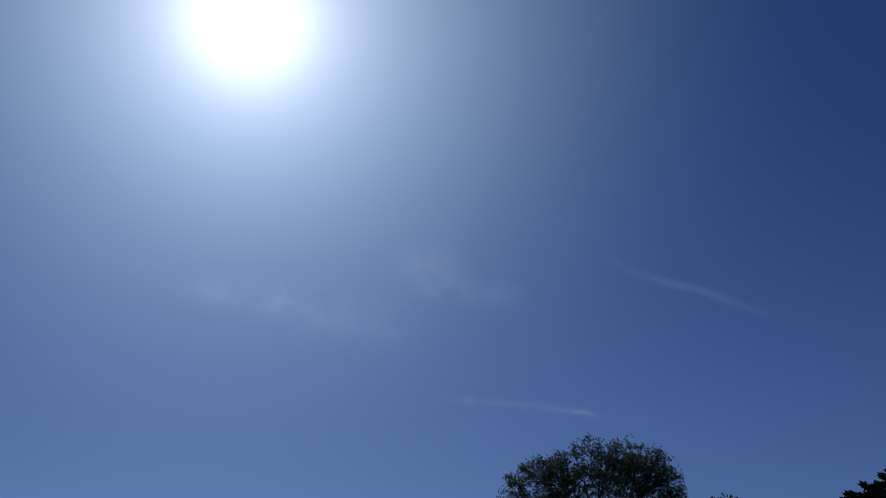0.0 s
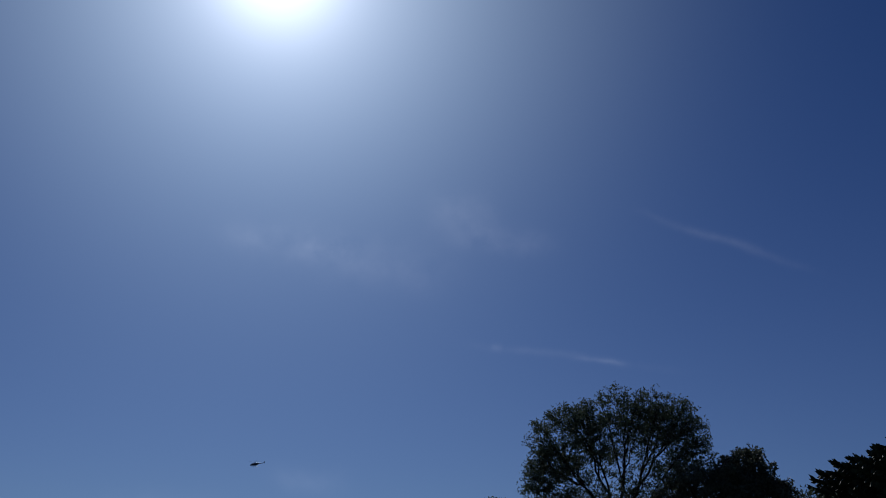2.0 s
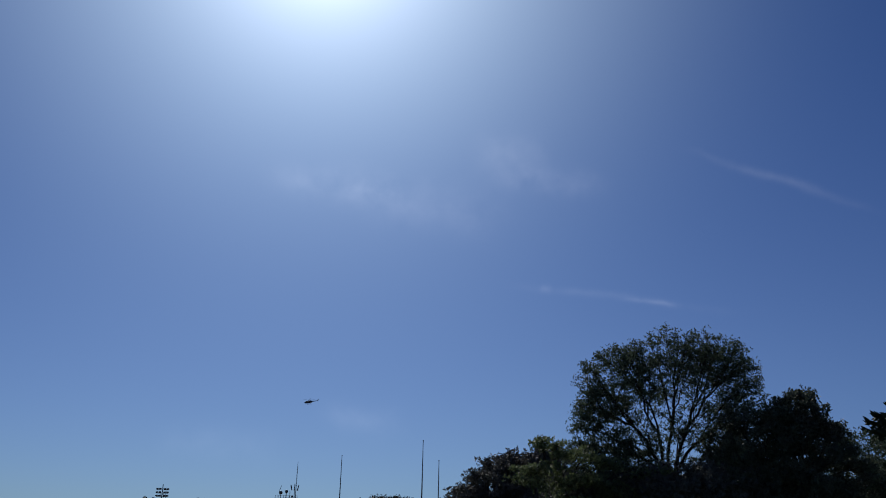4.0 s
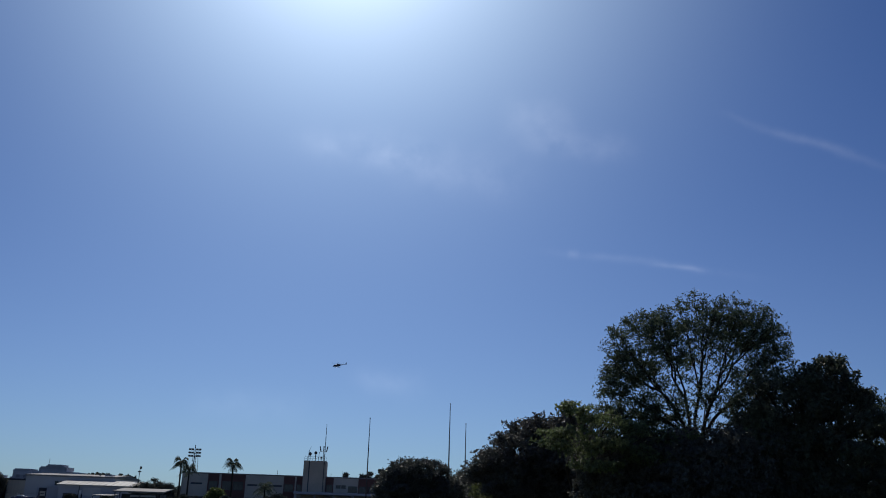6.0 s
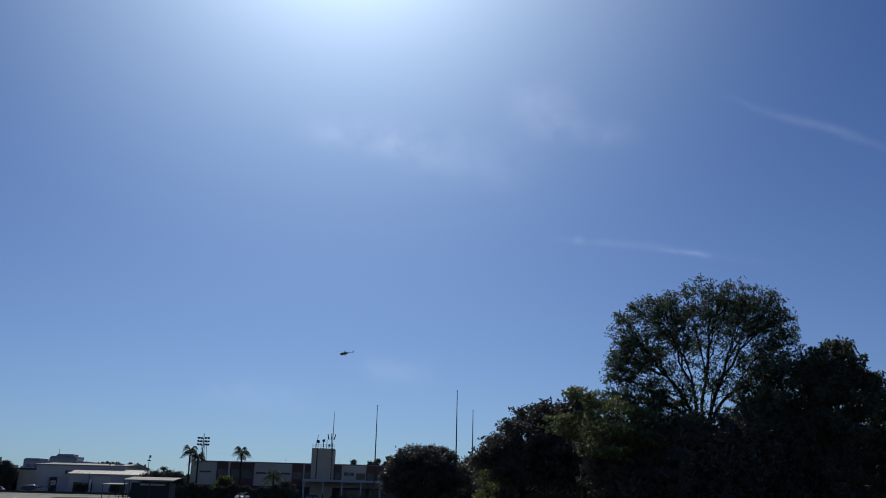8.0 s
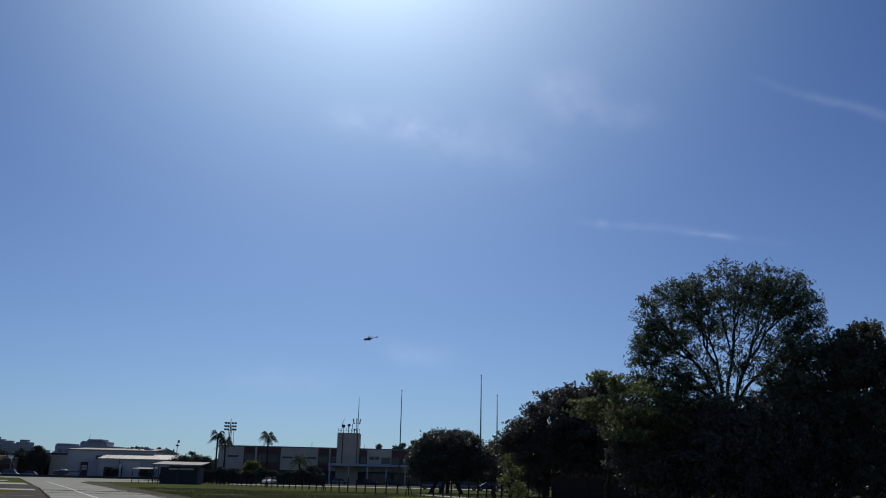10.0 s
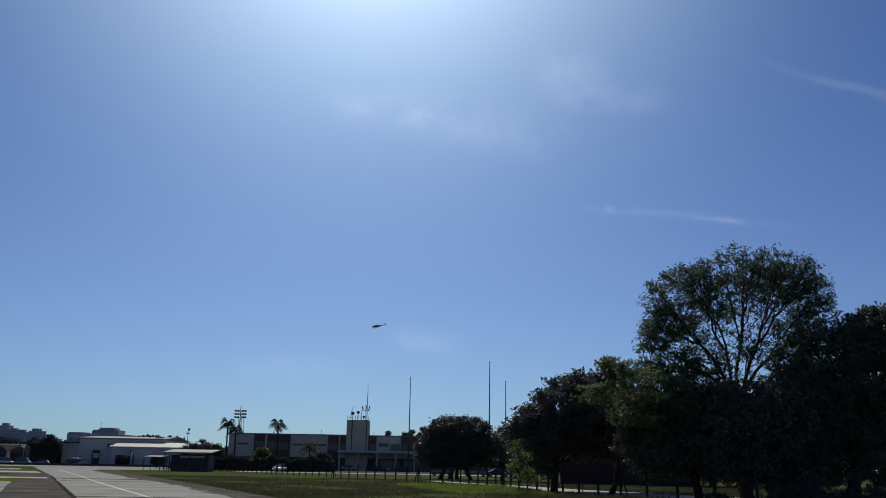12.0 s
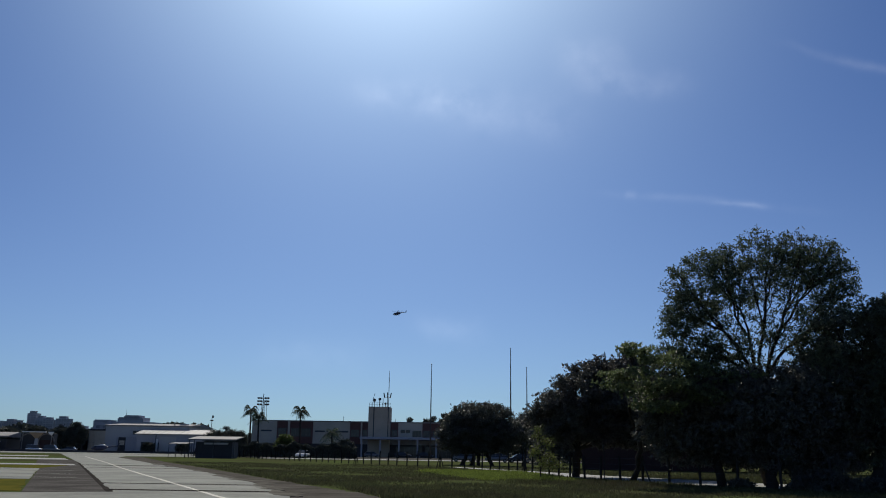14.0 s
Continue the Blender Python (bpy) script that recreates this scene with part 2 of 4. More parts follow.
        r = radii[i] if isinstance(radii, (list, tuple)) else radii
        rings.append([bm.verts.new(p + r * (math.cos(2 * math.pi * k / n) * a + math.sin(2 * math.pi * k / n) * b)) for k in range(n)])
    for r0, r1 in zip(rings, rings[1:]):
        for k in range(n):
            bm.faces.new((r0[k], r0[(k + 1) % n], r1[(k + 1) % n], r1[k]))
    if cap:
        bm.faces.new(rings[0][::-1])
        bm.faces.new(rings[-1])
    return bm


def loft(bm, rows, n=14):
    """Elliptic rings along x: rows of x, centre z, half width, half height."""
    rings = [[bm.verts.new((x, ry * math.cos(2 * math.pi * k / n), zc + rz * math.sin(2 * math.pi * k / n))) for k in range(n)] for x, zc, ry, rz in rows]
    for r0, r1 in zip(rings, rings[1:]):
        for k in range(n):
            bm.faces.new((r0[k], r0[(k + 1) % n], r1[(k + 1) % n], r1[k]))
    bm.faces.new(rings[0][::-1])
    bm.faces.new(rings[-1])
    return bm


def prism(bm, outline, a0, a1, axis="y"):
    """An outline in the plane across the axis, extruded from a0 to a1."""
    def at(p, a):
        return (p[0], a, p[1]) if axis == "y" else (a, p[0], p[1]) if axis == "x" else (p[0], p[1], a)
    r0, r1 = [[bm.verts.new(at(p, a)) for p in outline] for a in (a0, a1)]
    n = len(outline)
    for k in range(n):
        bm.faces.new((r0[k], r0[(k + 1) % n], r1[(k + 1) % n], r1[k]))
    bm.faces.new(r0[::-1])
    bm.faces.new(r1)
    return bm


def ragged(outline, amount, seed=1):
    """The outline with its long sides broken up and worn."""
    rng = random.Random(seed)
    out = []
    for (x0, y0), (x1, y1) in zip(outline, [*outline[1:], outline[0]]):
        n = max(1, min(60, int(math.hypot(x1 - x0, y1 - y0) / 0.8)))
        for k in range(n):
            j = amount if k else 0.0
            out.append((x0 + (x1 - x0) * k / n + rng.uniform(-j, j), y0 + (y1 - y0) * k / n + rng.uniform(-j, j) * 2))
    return out


def slab(name, outline, top, mat, label, category, thick=0.3, worn=0.0):
    """A piece of the ground with its edge sunk into the sheet below."""
    bm = prism(bmesh.new(), ragged(outline, worn) if worn else outline, top - thick, top, "z")
    return tagged(finish(name, bm, mat), label, category, kind="structure")


# ---- ground ----
def make_ground():
    xs = [-3000, -1200, -500, -200, -100, -50, -25, 0, 25, 50, 100, 200, 500, 1200, 3000]
    ys = [-400, -100, -20, 0, 20, 40, 60, 80, 100, 140, 200, 300, 600, 1200, 2400, 4200]
    bm = bmesh.new()
    grid = [[bm.verts.new((x, y, 0)) for x in xs] for y in ys]
    for a, b in zip(grid, grid[1:]):
        for k in range(len(xs) - 1):
            bm.faces.new((a[k], a[k + 1], b[k + 1], b[k]))
    tagged(finish("ground", bm, M_GRASS), "flat mown airfield grass reaching the horizon", "grass", kind="structure")


make_ground()
EDGE = [(-5.0, 29.5), (-5.2, 30.8), (-6.4, 35.3), (-9.7, 44.4), (-14.8, 57.2), (-19.7, 68.3), (-29.5, 89.9), (-52, 141)]
VERGE = [(-1.8, 29.5), (-2.2, 31.7), (-3.9, 36.3), (-6.2, 41.1), (-9.3, 48.2), (-13.1, 57.7), (-16.3, 65.3), (-22.2, 79.1), (-31.4, 100.4), (-50, 147)]
slab("taxiway", [(-60, -20), (14, -20), (9, 20), (-1.8, 28.5), *EDGE, (-56, 156), (-40, 178), (-40, 190), (-70, 200), (-150, 204), (-86, 198), (-35.6, 86.6), (-11.8, 31.9), (-14.4, 30.6), (-30, 29.2), (-60, 28)],
     0.03, M_CONCRETE, "worn pale concrete taxiway slab with dark sealed joints", "taxiway", worn=0.04)
slab("taxiway_shoulder", [(-11.4, 31.95), (-35.2, 86.6), (-44.4, 107.5), (-49, 107.5), (-46, 100), (-36.0, 78.0), (-35.0, 75.8), (-31.9, 75.8), (-29.5, 64.7), (-20.2, 43.5), (-18.2, 39.0), (-14.7, 31.0), (-14.4, 30.7)],
     0.02, M_ASPHALT, "patched dark asphalt shoulder beside the taxiway", "asphalt", worn=0.012)
slab("taxiway_edge_band", [(-11.6, 31.95), (-35.4, 86.6), (-35.8, 86.6), (-11.95, 31.7)], 0.026, M_SEAL, "darker broken asphalt band at the taxiway edge", "asphalt", worn=0.008)
slab("dirt_verge", [(14, 20), (9.1, 20.1), (-1.7, 28.55), *[(x + 0.02, y + 0.05) for x, y in EDGE], *[(x, y) for x, y in VERGE[::-1]], (4, 24)],
     0.016, M_DIRT, "bare brown dirt verge along the taxiway edge", "dirt", worn=0.16)
for line in ([(-12.4, 33.2), (-5.7, 33.2), (-5.9, 34.0), (-12.75, 34.0)], [(-15.0, 39.3), (-7.9, 39.3), (-8.1, 39.9), (-15.3, 39.9)], [(-31.2, 76.4), (-23.6, 76.4), (-24.4, 78.2), (-32.0, 78.2)],
             [(-27.6, 68.6), (-20.2, 68.6), (-20.4, 69.1), (-27.8, 69.1)]):
    slab("joint_strip", line, 0.036, M_SEAL, "dark bitumen joint strip across the taxiway", "joint", worn=0.025)
for y, half in ((46, 0.12), (52, 0.1), (59, 0.16)):
    x = -11.9 - (y - 31.9) * 0.4375
    slab("pale_patch_line", [(x - 6.0, y - half), (x - 0.9, y - half), (x - 0.9, y + half), (x - 5.6, y + half)], 0.024, M_CONCRETE, "pale worn line across the asphalt shoulder", "line", worn=0.03)

# dust spilled from the verge over the slab edge, in broken tongues
dust = random.Random(8)
for k in range(26):
    u = dust.uniform(0, 1) ** 1.4
    y = 30.5 + 58 * u
    x = next(x0 + (x1 - x0) * (y - y0) / (y1 - y0) for (x0, y0), (x1, y1) in zip(EDGE, EDGE[1:]) if y0 <= y <= y1)
    wide, long = dust.uniform(0.15, 0.75), dust.uniform(0.5, 2.6)
    slab("dust_patch", [(x + 0.1 + 0.4 * long, y - long), (x - wide * 0.5 + 0.3 * long, y - long * 0.7), (x - wide, y - long * 0.1), (x - wide * 0.7 - 0.2 * long, y + long * 0.5), (x + 0.1 - 0.4 * long, y + long), (x + 0.3, y)],
         0.033 + 0.0004 * k, M_DUST, "thin grey-brown dust over the slab edge", "dirt", worn=0.07)
for k in range(9):
    y = dust.uniform(31, 60)
    x = -3.3 - (y - 30) * 0.42 + dust.uniform(-0.7, 0.7)
    w = dust.uniform(0.2, 0.7)
    slab("dust_patch", [(x - w, y - w), (x + w * 0.4, y - w * 1.4), (x + w, y + w * 0.3), (x - w * 0.3, y + w * 1.6)], 0.022 + 0.0004 * k, M_DUST, "paler dusty patch on the dirt verge", "dirt", worn=0.08)


def make_centre_line():
    pts = [(-3.2, 21.0), (-5.6, 26.0), (-7.6, 30.1), (-10.6, 36.8), (-14.2, 44.8), (-18.4, 54.0), (-26.0, 71.0), (-33.9, 89.3), (-45, 114), (-58, 143)]
    bm = bmesh.new()
    prev = None
    for k, (x, y) in enumerate(pts):
        w = 0.1
        ring = [bm.verts.new((x + dx, y, z)) for dx, z in ((-w, 0.0), (w, 0.0), (w, 0.036), (-w, 0.036))]
        if prev:
            for a in range(4):
                bm.faces.new((prev[a], prev[(a + 1) % 4], ring[(a + 1) % 4], ring[a]))
        else:
            bm.faces.new(ring)
        prev = ring
    bm.faces.new(prev[::-1])
    tagged(finish("taxi_line", bm, M_YELLOW), "worn pale yellow painted centre line", "line", kind="structure")


make_centre_line()
# paved cross strips and grass patches left of the taxiway
slab("dry_grass_patch", [(-18.3, 38.9), (-15.2, 31.9), (-60, 33), (-60, 43), (-20.3, 43.2)], 0.012, M_DRYGRASS, "yellowing dry grass patch beside the asphalt", "grass", worn=0.14)
slab("cross_strip", [(-20.3, 43.5), (-29.4, 64.4), (-80, 64), (-80, 42.5)], 0.016, M_CONCRETE, "pale concrete cross strip through the grass", "pavement", worn=0.05)
slab("dry_grass_patch", [(-29.6, 65), (-32.0, 75.6), (-90, 72), (-90, 62.5)], 0.012, M_DRYGRASS, "yellowing dry grass patch beside the asphalt", "grass", worn=0.14)
slab("cross_strip", [(-31.6, 76.0), (-33.8, 81.0), (-100, 79.5), (-100, 74.2)], 0.024, M_STRIP, "pale concrete cross strip through the grass", "pavement", worn=0.05)
slab("cross_strip", [(-45.4, 107.0), (-51.5, 120.0), (-140, 122), (-140, 107)], 0.024, M_STRIP, "pale concrete cross strip through the grass", "pavement", worn=0.05)
slab("cross_strip", [(-62.0, 138), (-67.0, 150), (-180, 156), (-180, 138)], 0.024, M_STRIP, "pale concrete cross strip through the grass", "pavement", worn=0.05)
slab("apron", [(-40, 205), (-200, 205), (-260, 300), (-60, 300)], 0.02, M_CONCRETE, "pale concrete apron before the hangars", "apron")
slab("car_park", [(-62, 176), (-62, 238), (60, 238), (60, 176)], 0.02, M_ASPHALT, "dark asphalt car park before the terminal", "car park")
slab("kerb_path", [(-34, 160), (-34, 172), (40, 172), (40, 160)], 0.05, M_STRIP, "pale concrete path beyond the fence", "pavement", worn=0.05)
PATH_NEAR = [(1.0, 96.0), (7.6, 74.0), (9.3, 64.2), (11.0, 57.6), (13.3, 51.0), (15.3, 48.5), (17.2, 46.6), (20.3, 45.0), (30, 43.2)]
PATH_FAR = [(2.0, 98.0), (10.6, 75.0), (12.9, 67.8), (16.3, 61.6), (18.1, 57.4), (20.0, 54.5), (22.5, 50.2), (30, 47.5)]
slab("service_path", [*PATH_FAR, *PATH_NEAR[::-1]], 0.03, M_STRIP, "pale concrete service path behind the fence", "pavement", worn=0.05)


tagged(finish("boundary_wall", boxes((15.2, 30, 93.0, 93.25, -0.1, 2.6), (15.1, 30.1, 92.95, 93.3, 2.6, 2.72)), M_RED), "low dull red-brown boundary wall behind the trees", "wall", kind="structure")


# ---- fence ----
FENCE = [(-58, 196), (-45, 176), (-32, 152), (-16, 122), (-5, 102), (3, 89), (6.6, 77), (9.0, 62.5), (10.7, 56.6), (12.0, 53.2), (13.4, 50.2), (14.6, 48.1), (16.5, 45.6), (18.0, 44.2), (21.5, 42.6), (28, 40.5), (36, 39.0)]


def along(line, step):
    out, left = [], 0.0
    for (x0, y0), (x1, y1) in zip(line, line[1:]):
        d = math.hypot(x1 - x0, y1 - y0)
        while left <= d:
            out.append((x0 + (x1 - x0) * left / d, y0 + (y1 - y0) * left / d, math.atan2(y1 - y0, x1 - x0)))
            left += step
        left -= d
    return out


def make_fence():
    fence = empty("fence", pose(0, 0, 0), "weathered concrete post fence with wire strands", "fence")
    bm = bmesh.new()
    box(bm, -0.06, 0.06, -0.06, 0.06, -0.2, 1.55, 0.015)
    first = part("post", bm, M_POST, fence)
    bm = bmesh.new()
    tube(bm, [(0.75, 0, -0.05), (0.05, 0, 1.25)], 0.05, 4)
    brace = part("brace", bm, M_POST, fence)
    posts = along(FENCE, 2.4)
    for k, (x, y, a) in enumerate(posts):
        lean = random.uniform(-2.5, 2.5)
        m = pose(x, y, 0, lean, random.uniform(-2, 2), math.degrees(a)) @ Matrix.Diagonal((1, 1, random.uniform(0.92, 1.1), 1))
        if k == 0:
            first.matrix_basis = m
        else:
            ob = new("post", first.data)
            ob.parent, ob.matrix_basis = fence, m
        if k % 9 == 4:
            for turn in (0, 180):
                if k == 4 and turn == 0:
                    ob = brace
                else:
                    ob = new("brace", brace.data)
                    ob.parent = fence
                ob.matrix_basis = pose(x, y, 0, 0, 0, math.degrees(a) + turn)
    for z in (0.35, 0.7, 1.05, 1.4):
        bm = bmesh.new()
        tube(bm, [(x, y, z + random.uniform(-0.02, 0.02)) for x, y, a in posts], 0.004, 3)
        part("wire", bm, M_DARKMETAL, fence)


make_fence()


# ---- trees ----
def leaf_mesh(name, centres, normals_seed, size, droop=0.3, slim=0.45, tuft=False):
    """Many folded leaf blades at the given centres, as one mesh. In tufts the blades spread from their shared centre."""
    rng = np.random.default_rng(normals_seed)
    n = len(centres)
    d = rng.normal(size=(n, 3))
    d[:, 2] -= droop
    d /= np.linalg.norm(d, axis=1)[:, None]
    s = rng.normal(size=(n, 3))
    s -= (s * d).sum(1)[:, None] * d
    s /= np.linalg.norm(s, axis=1)[:, None]
    up = np.cross(d, s)
    ln = size * rng.uniform(0.6, 1.35, (n, 1))
    c = np.asarray(centres)
    if tuft:
        c = c + d * ln * 0.5
    v = np.empty((n, 4, 3))
    v[:, 0] = c - d * ln * 0.5
    v[:, 1] = c + s * ln * slim * 0.5 + up * ln * 0.08
    v[:, 2] = c + d * ln * 0.5
    v[:, 3] = c - s * ln * slim * 0.5 + up * ln * 0.08
    me = bpy.data.meshes.new(name)
    me.vertices.add(4 * n)
    me.vertices.foreach_set("co", v.ravel())
    me.loops.add(4 * n)
    me.loops.foreach_set("vertex_index", np.arange(4 * n, dtype=np.int32))
    me.polygons.add(n)
    me.polygons.foreach_set("loop_start", np.arange(0, 4 * n, 4, dtype=np.int32))
    me.update(calc_edges=True)
    return me


def clusters(points, k, rng):
    pts = np.asarray(points)
    if len(pts) <= k:
        return [[i] for i in range(len(pts))]
    mids = pts[rng.choice(len(pts), k, replace=False)]
    for _ in range(8):
        own = ((pts[:, None] - mids[None]) ** 2).sum(-1).argmin(1)
        for j in range(k):
            if (own == j).any():
                mids[j] = pts[own == j].mean(0)
    return [list(np.nonzero(own == j)[0]) for j in range(k) if (own == j).any()]


def bough(bm, a, b, r0, r1, rng, sag=0.12, n=5, sides=6):
    a, b = np.asarray(a, float), np.asarray(b, float)
    length = np.linalg.norm(b - a)
    bend = rng.normal(size=3) * length * 0.07 + np.array([0, 0, -sag * length])
    pts, radii = [], []
    for k in range(n + 1):
        u = k / n
        p = a + (b - a) * u + bend * 4 * u * (1 - u) * (0.6 + 0.4 * u)
        p = p + rng.normal(size=3) * length * 0.015 * (0 < k < n)
        pts.append(tuple(p))
        radii.append(r0 + (r1 - r0) * u)
    tube(bm, pts, radii, sides, False)


def in_lobes(lobes, count, rng, shell):
    vol = np.array([a * b * c for _, _, _, a, b, c in lobes]) ** 0.75
    pick = rng.choice(len(lobes), count, p=vol / vol.sum())
    d = rng.normal(size=(count, 3))
    d /= np.linalg.norm(d, axis=1)[:, None]
    r = rng.uniform(shell ** 3, 1, (count, 1)) ** (1 / 3)
    L = np.array(lobes)[pick]
    return L[:, :3] + d * r * L[:, 3:]


def tree(name, base, fork, lobes, tips, leaves, leaf, seed, mat, label, trunk=0.3, shell=0.55, clump=0.6, limbs=6, stems=((0, 0),), gaps=(), thin=None, bark=None, group="", fan=False, tuft=0, flat=0.36):
    """A trunk that forks into limbs, boughs and twigs, with clumps of leaves round the twig ends. Lobes are ellipsoids: centre and half axes."""
    rng = np.random.default_rng(seed)
    bark = bark or M_BARK
    thing = empty(name, pose(*base), label, "tree", group)
    lobes = [(x - base[0], y - base[1], z - base[2], a, b, c) for x, y, z, a, b, c in lobes]
    pts = in_lobes(lobes, tips, rng, shell)
    pts = pts[pts[:, 2] > (0.5 if fork[2] > 1 else 0.06)]
    for gx, gy, gz, gr in gaps:
        g = np.array((gx - base[0], gy - base[1], gz - base[2]))
        pts = pts[np.linalg.norm((pts - g) * (1, 0.35, 1), axis=1) > gr]
    if thin:
        away = (pts + np.array(base) - np.array(thin[:3])) / np.array(thin[3:6])
        pts = pts[(np.linalg.norm(away, axis=1) > 1) | (rng.uniform(0, 1, len(pts)) > thin[6])]
    fx, fy, fz = fork
    fork = np.array((fx - base[0], fy - base[1], fz - base[2]))
    bm = bmesh.new()
    for sx, sy in stems:
        bough(bm, (sx, sy, -0.2), fork + np.array((sx, sy, 0)) * 0.6, trunk, trunk * 0.72, rng, 0.0, 6, 10)
    part("trunk", bm, bark, thing, smooth=True)
    cent = []
    groups = clusters(pts, limbs, rng)
    total = len(pts)
    def grow(bm, start, way, idx, depth):
        """One bough towards its share of the twig ends, then two or three finer ones from its end."""
        mine = pts[idx]
        thick = max(0.013, trunk * 0.66 * (len(idx) / total) ** 0.43)
        if len(idx) == 1:
            bough(bm, start, mine[0], thick, 0.006, rng, 0.03, 3, 4)
            cent.append((start, mine[0]))
            return
        gap = mine.mean(0) - start
        length = np.linalg.norm(gap) * (0.42 if depth < 4 else 0.55)
        step = gap / max(1e-6, np.linalg.norm(gap)) * 0.8 + way * 0.35
        end = start + step / np.linalg.norm(step) * length
        finer = max(0.012, thick * 0.84)
        bough(bm, start, end, thick, finer, rng, 0.04, 4, 6 if depth < 3 else 4)
        k = 3 if len(idx) > 5 else 2
        for h in clusters(mine, k, rng):
            if len(h) == len(idx):
                for one in idx:
                    grow(bm, end, step, [one], depth + 1)
            else:
                grow(bm, end, step / np.linalg.norm(step), [idx[q] for q in h], depth + 1)

    for g in groups:
        bm = bmesh.new()
        if fan:
            grow(bm, fork, np.array((0, 0, 0.7)), g, 0)
            part("limb", bm, bark, thing, smooth=True)
            continue
        mine = pts[g]
        mid = mine.mean(0)
        start = fork + np.array((rng.choice([s[0] for s in stems]), 0, 0)) * 0.6
        end = start + (mid - start) * 0.5
        r0 = trunk * 0.72 * max(0.35, math.sqrt(len(g) / total) * 1.15)
        r1 = r0 * 0.62
        bough(bm, start, end, r0, r1, rng, 0.1)
        for h in clusters(mine, max(2, len(mine) // 7), rng):
            sub = mine[h]
            m2 = sub.mean(0)
            e2 = end + (m2 - end) * 0.6
            ra = max(0.025, r1 * max(0.3, math.sqrt(len(h) / len(mine))))
            rb = ra * 0.6
            bough(bm, end, e2, ra, rb, rng, 0.06, 4, 5)
            for p in sub:
                bough(bm, e2, p, max(0.015, rb * 0.6), 0.006, rng, 0.05, 3, 4)
                cent.append((e2, p))
        part("limb", bm, bark, thing, smooth=True)
    per = max(1, leaves // max(1, len(cent)))
    a = np.repeat(np.array([c[0] for c in cent]), per, 0)
    b = np.repeat(np.array([c[1] for c in cent]), per, 0)
    u = rng.uniform(0.55 if fan else 0.82, 1.06, (len(a), 1))
    pos = a + (b - a) * u + np.clip(rng.normal(size=a.shape), -1.5, 1.5) * clump * np.array((0.5, 0.5, flat) if fan else (0.58, 0.58, 0.34)) * rng.uniform(0.5, 1.3, (len(a), 1))
    if tuft:
        pos = np.repeat(pos[::tuft], tuft, 0)
    me = leaf_mesh("crown", pos, seed + 7, leaf, -0.35 if tuft else 0.3, 0.45, bool(tuft))
    me.materials.append(mat)
    crown = new("crown", me)
    crown.parent = thing
    crown["kind"] = "stuff"
    return thing


# tall spreading tree, limbs fanning from a low fork, lacy leaves all through
tree("tall_tree", (19.0, 50, 0), (18.9, 50, 5.7),
     [(19.11, 50, 10.53, 6.07, 3.21, 3.93), (16.07, 50, 11.06, 3.04, 1.96, 2.68), (21.25, 50, 12.31, 3.21, 1.96, 2.86), (23.39, 50, 10.53, 2.14, 1.79, 2.41), (14.82, 50, 8.92, 1.96, 1.79, 2.32), (18.93, 50, 13.47, 2.5, 1.43, 1.79), (15.71, 50, 11.86, 2.32, 1.61, 2.05), (22.86, 50, 12.58, 2.14, 1.43, 2.05), (17.32, 50, 12.95, 1.7, 1.07, 1.2), (22.14, 50, 13.38, 2.14, 1.34, 1.7), (14.11, 50, 9.63, 1.25, 1.16, 1.7), (14.82, 50, 6.95, 1.88, 1.43, 1.7), (23.57, 50, 8.56, 1.7, 1.34, 1.96), (16.25, 50, 6.95, 2.32, 1.43, 1.7), (21.96, 50, 7.13, 1.96, 1.25, 1.61), (18.21, 50, 7.85, 1.96, 2.32, 1.25), (20.36, 50, 8.56, 1.79, 2.32, 1.16), (13.7, 50, 8.2, 1.2, 1.2, 1.5), (13.3, 50, 7.0, 1.2, 1.1, 1.1), (14.2, 50, 10.3, 0.9, 1.1, 1.4), (14.9, 50, 6.2, 1.9, 1.2, 1.0), (22.8, 50, 6.6, 1.4, 1.2, 1.2), (15.9, 50, 6.3, 2.1, 1.2, 1.3), (14.0, 49.4, 6.0, 1.7, 1.1, 1.1), (16.6, 49.6, 5.2, 1.6, 1.0, 0.9), (21.5, 50, 5.9, 1.6, 1.1, 1.1), (15.0, 49.6, 7.4, 1.6, 1.0, 0.9)],
     3000, 78000, 0.15, 11, M_LEAF, "tall broad-crowned lacy tree with dark fanning limbs", trunk=0.4, shell=0.38, clump=0.36, limbs=10, thin=(19.5, 50, 8.6, 3.2, 6.0, 2.2, 0.4), fan=True, tuft=3,
     gaps=((19.3, 50, 7.5, 0.66), (16.2, 50, 9.1, 0.57), (18.0, 50, 9.3, 0.66), (20.4, 50, 9.5, 0.66), (21.8, 50, 8.4, 0.47), (19.3, 50, 10.5, 0.47), (17.3, 50, 10.3, 0.38), (21.8, 50, 10.7, 0.43), (15.2, 50, 10.3, 0.38), (20.2, 50, 12.0, 0.33), (16.6, 50, 12.0, 0.38), (22.9, 50, 11.6, 0.38), (18.2, 50, 12.3, 0.33), (14.8, 50, 8.4, 0.38), (23.6, 50, 9.6, 0.33)))
# dense dark tree over the fence
tree("dense_tree", (9.8, 63, 0), (10.0, 63, 1.9),
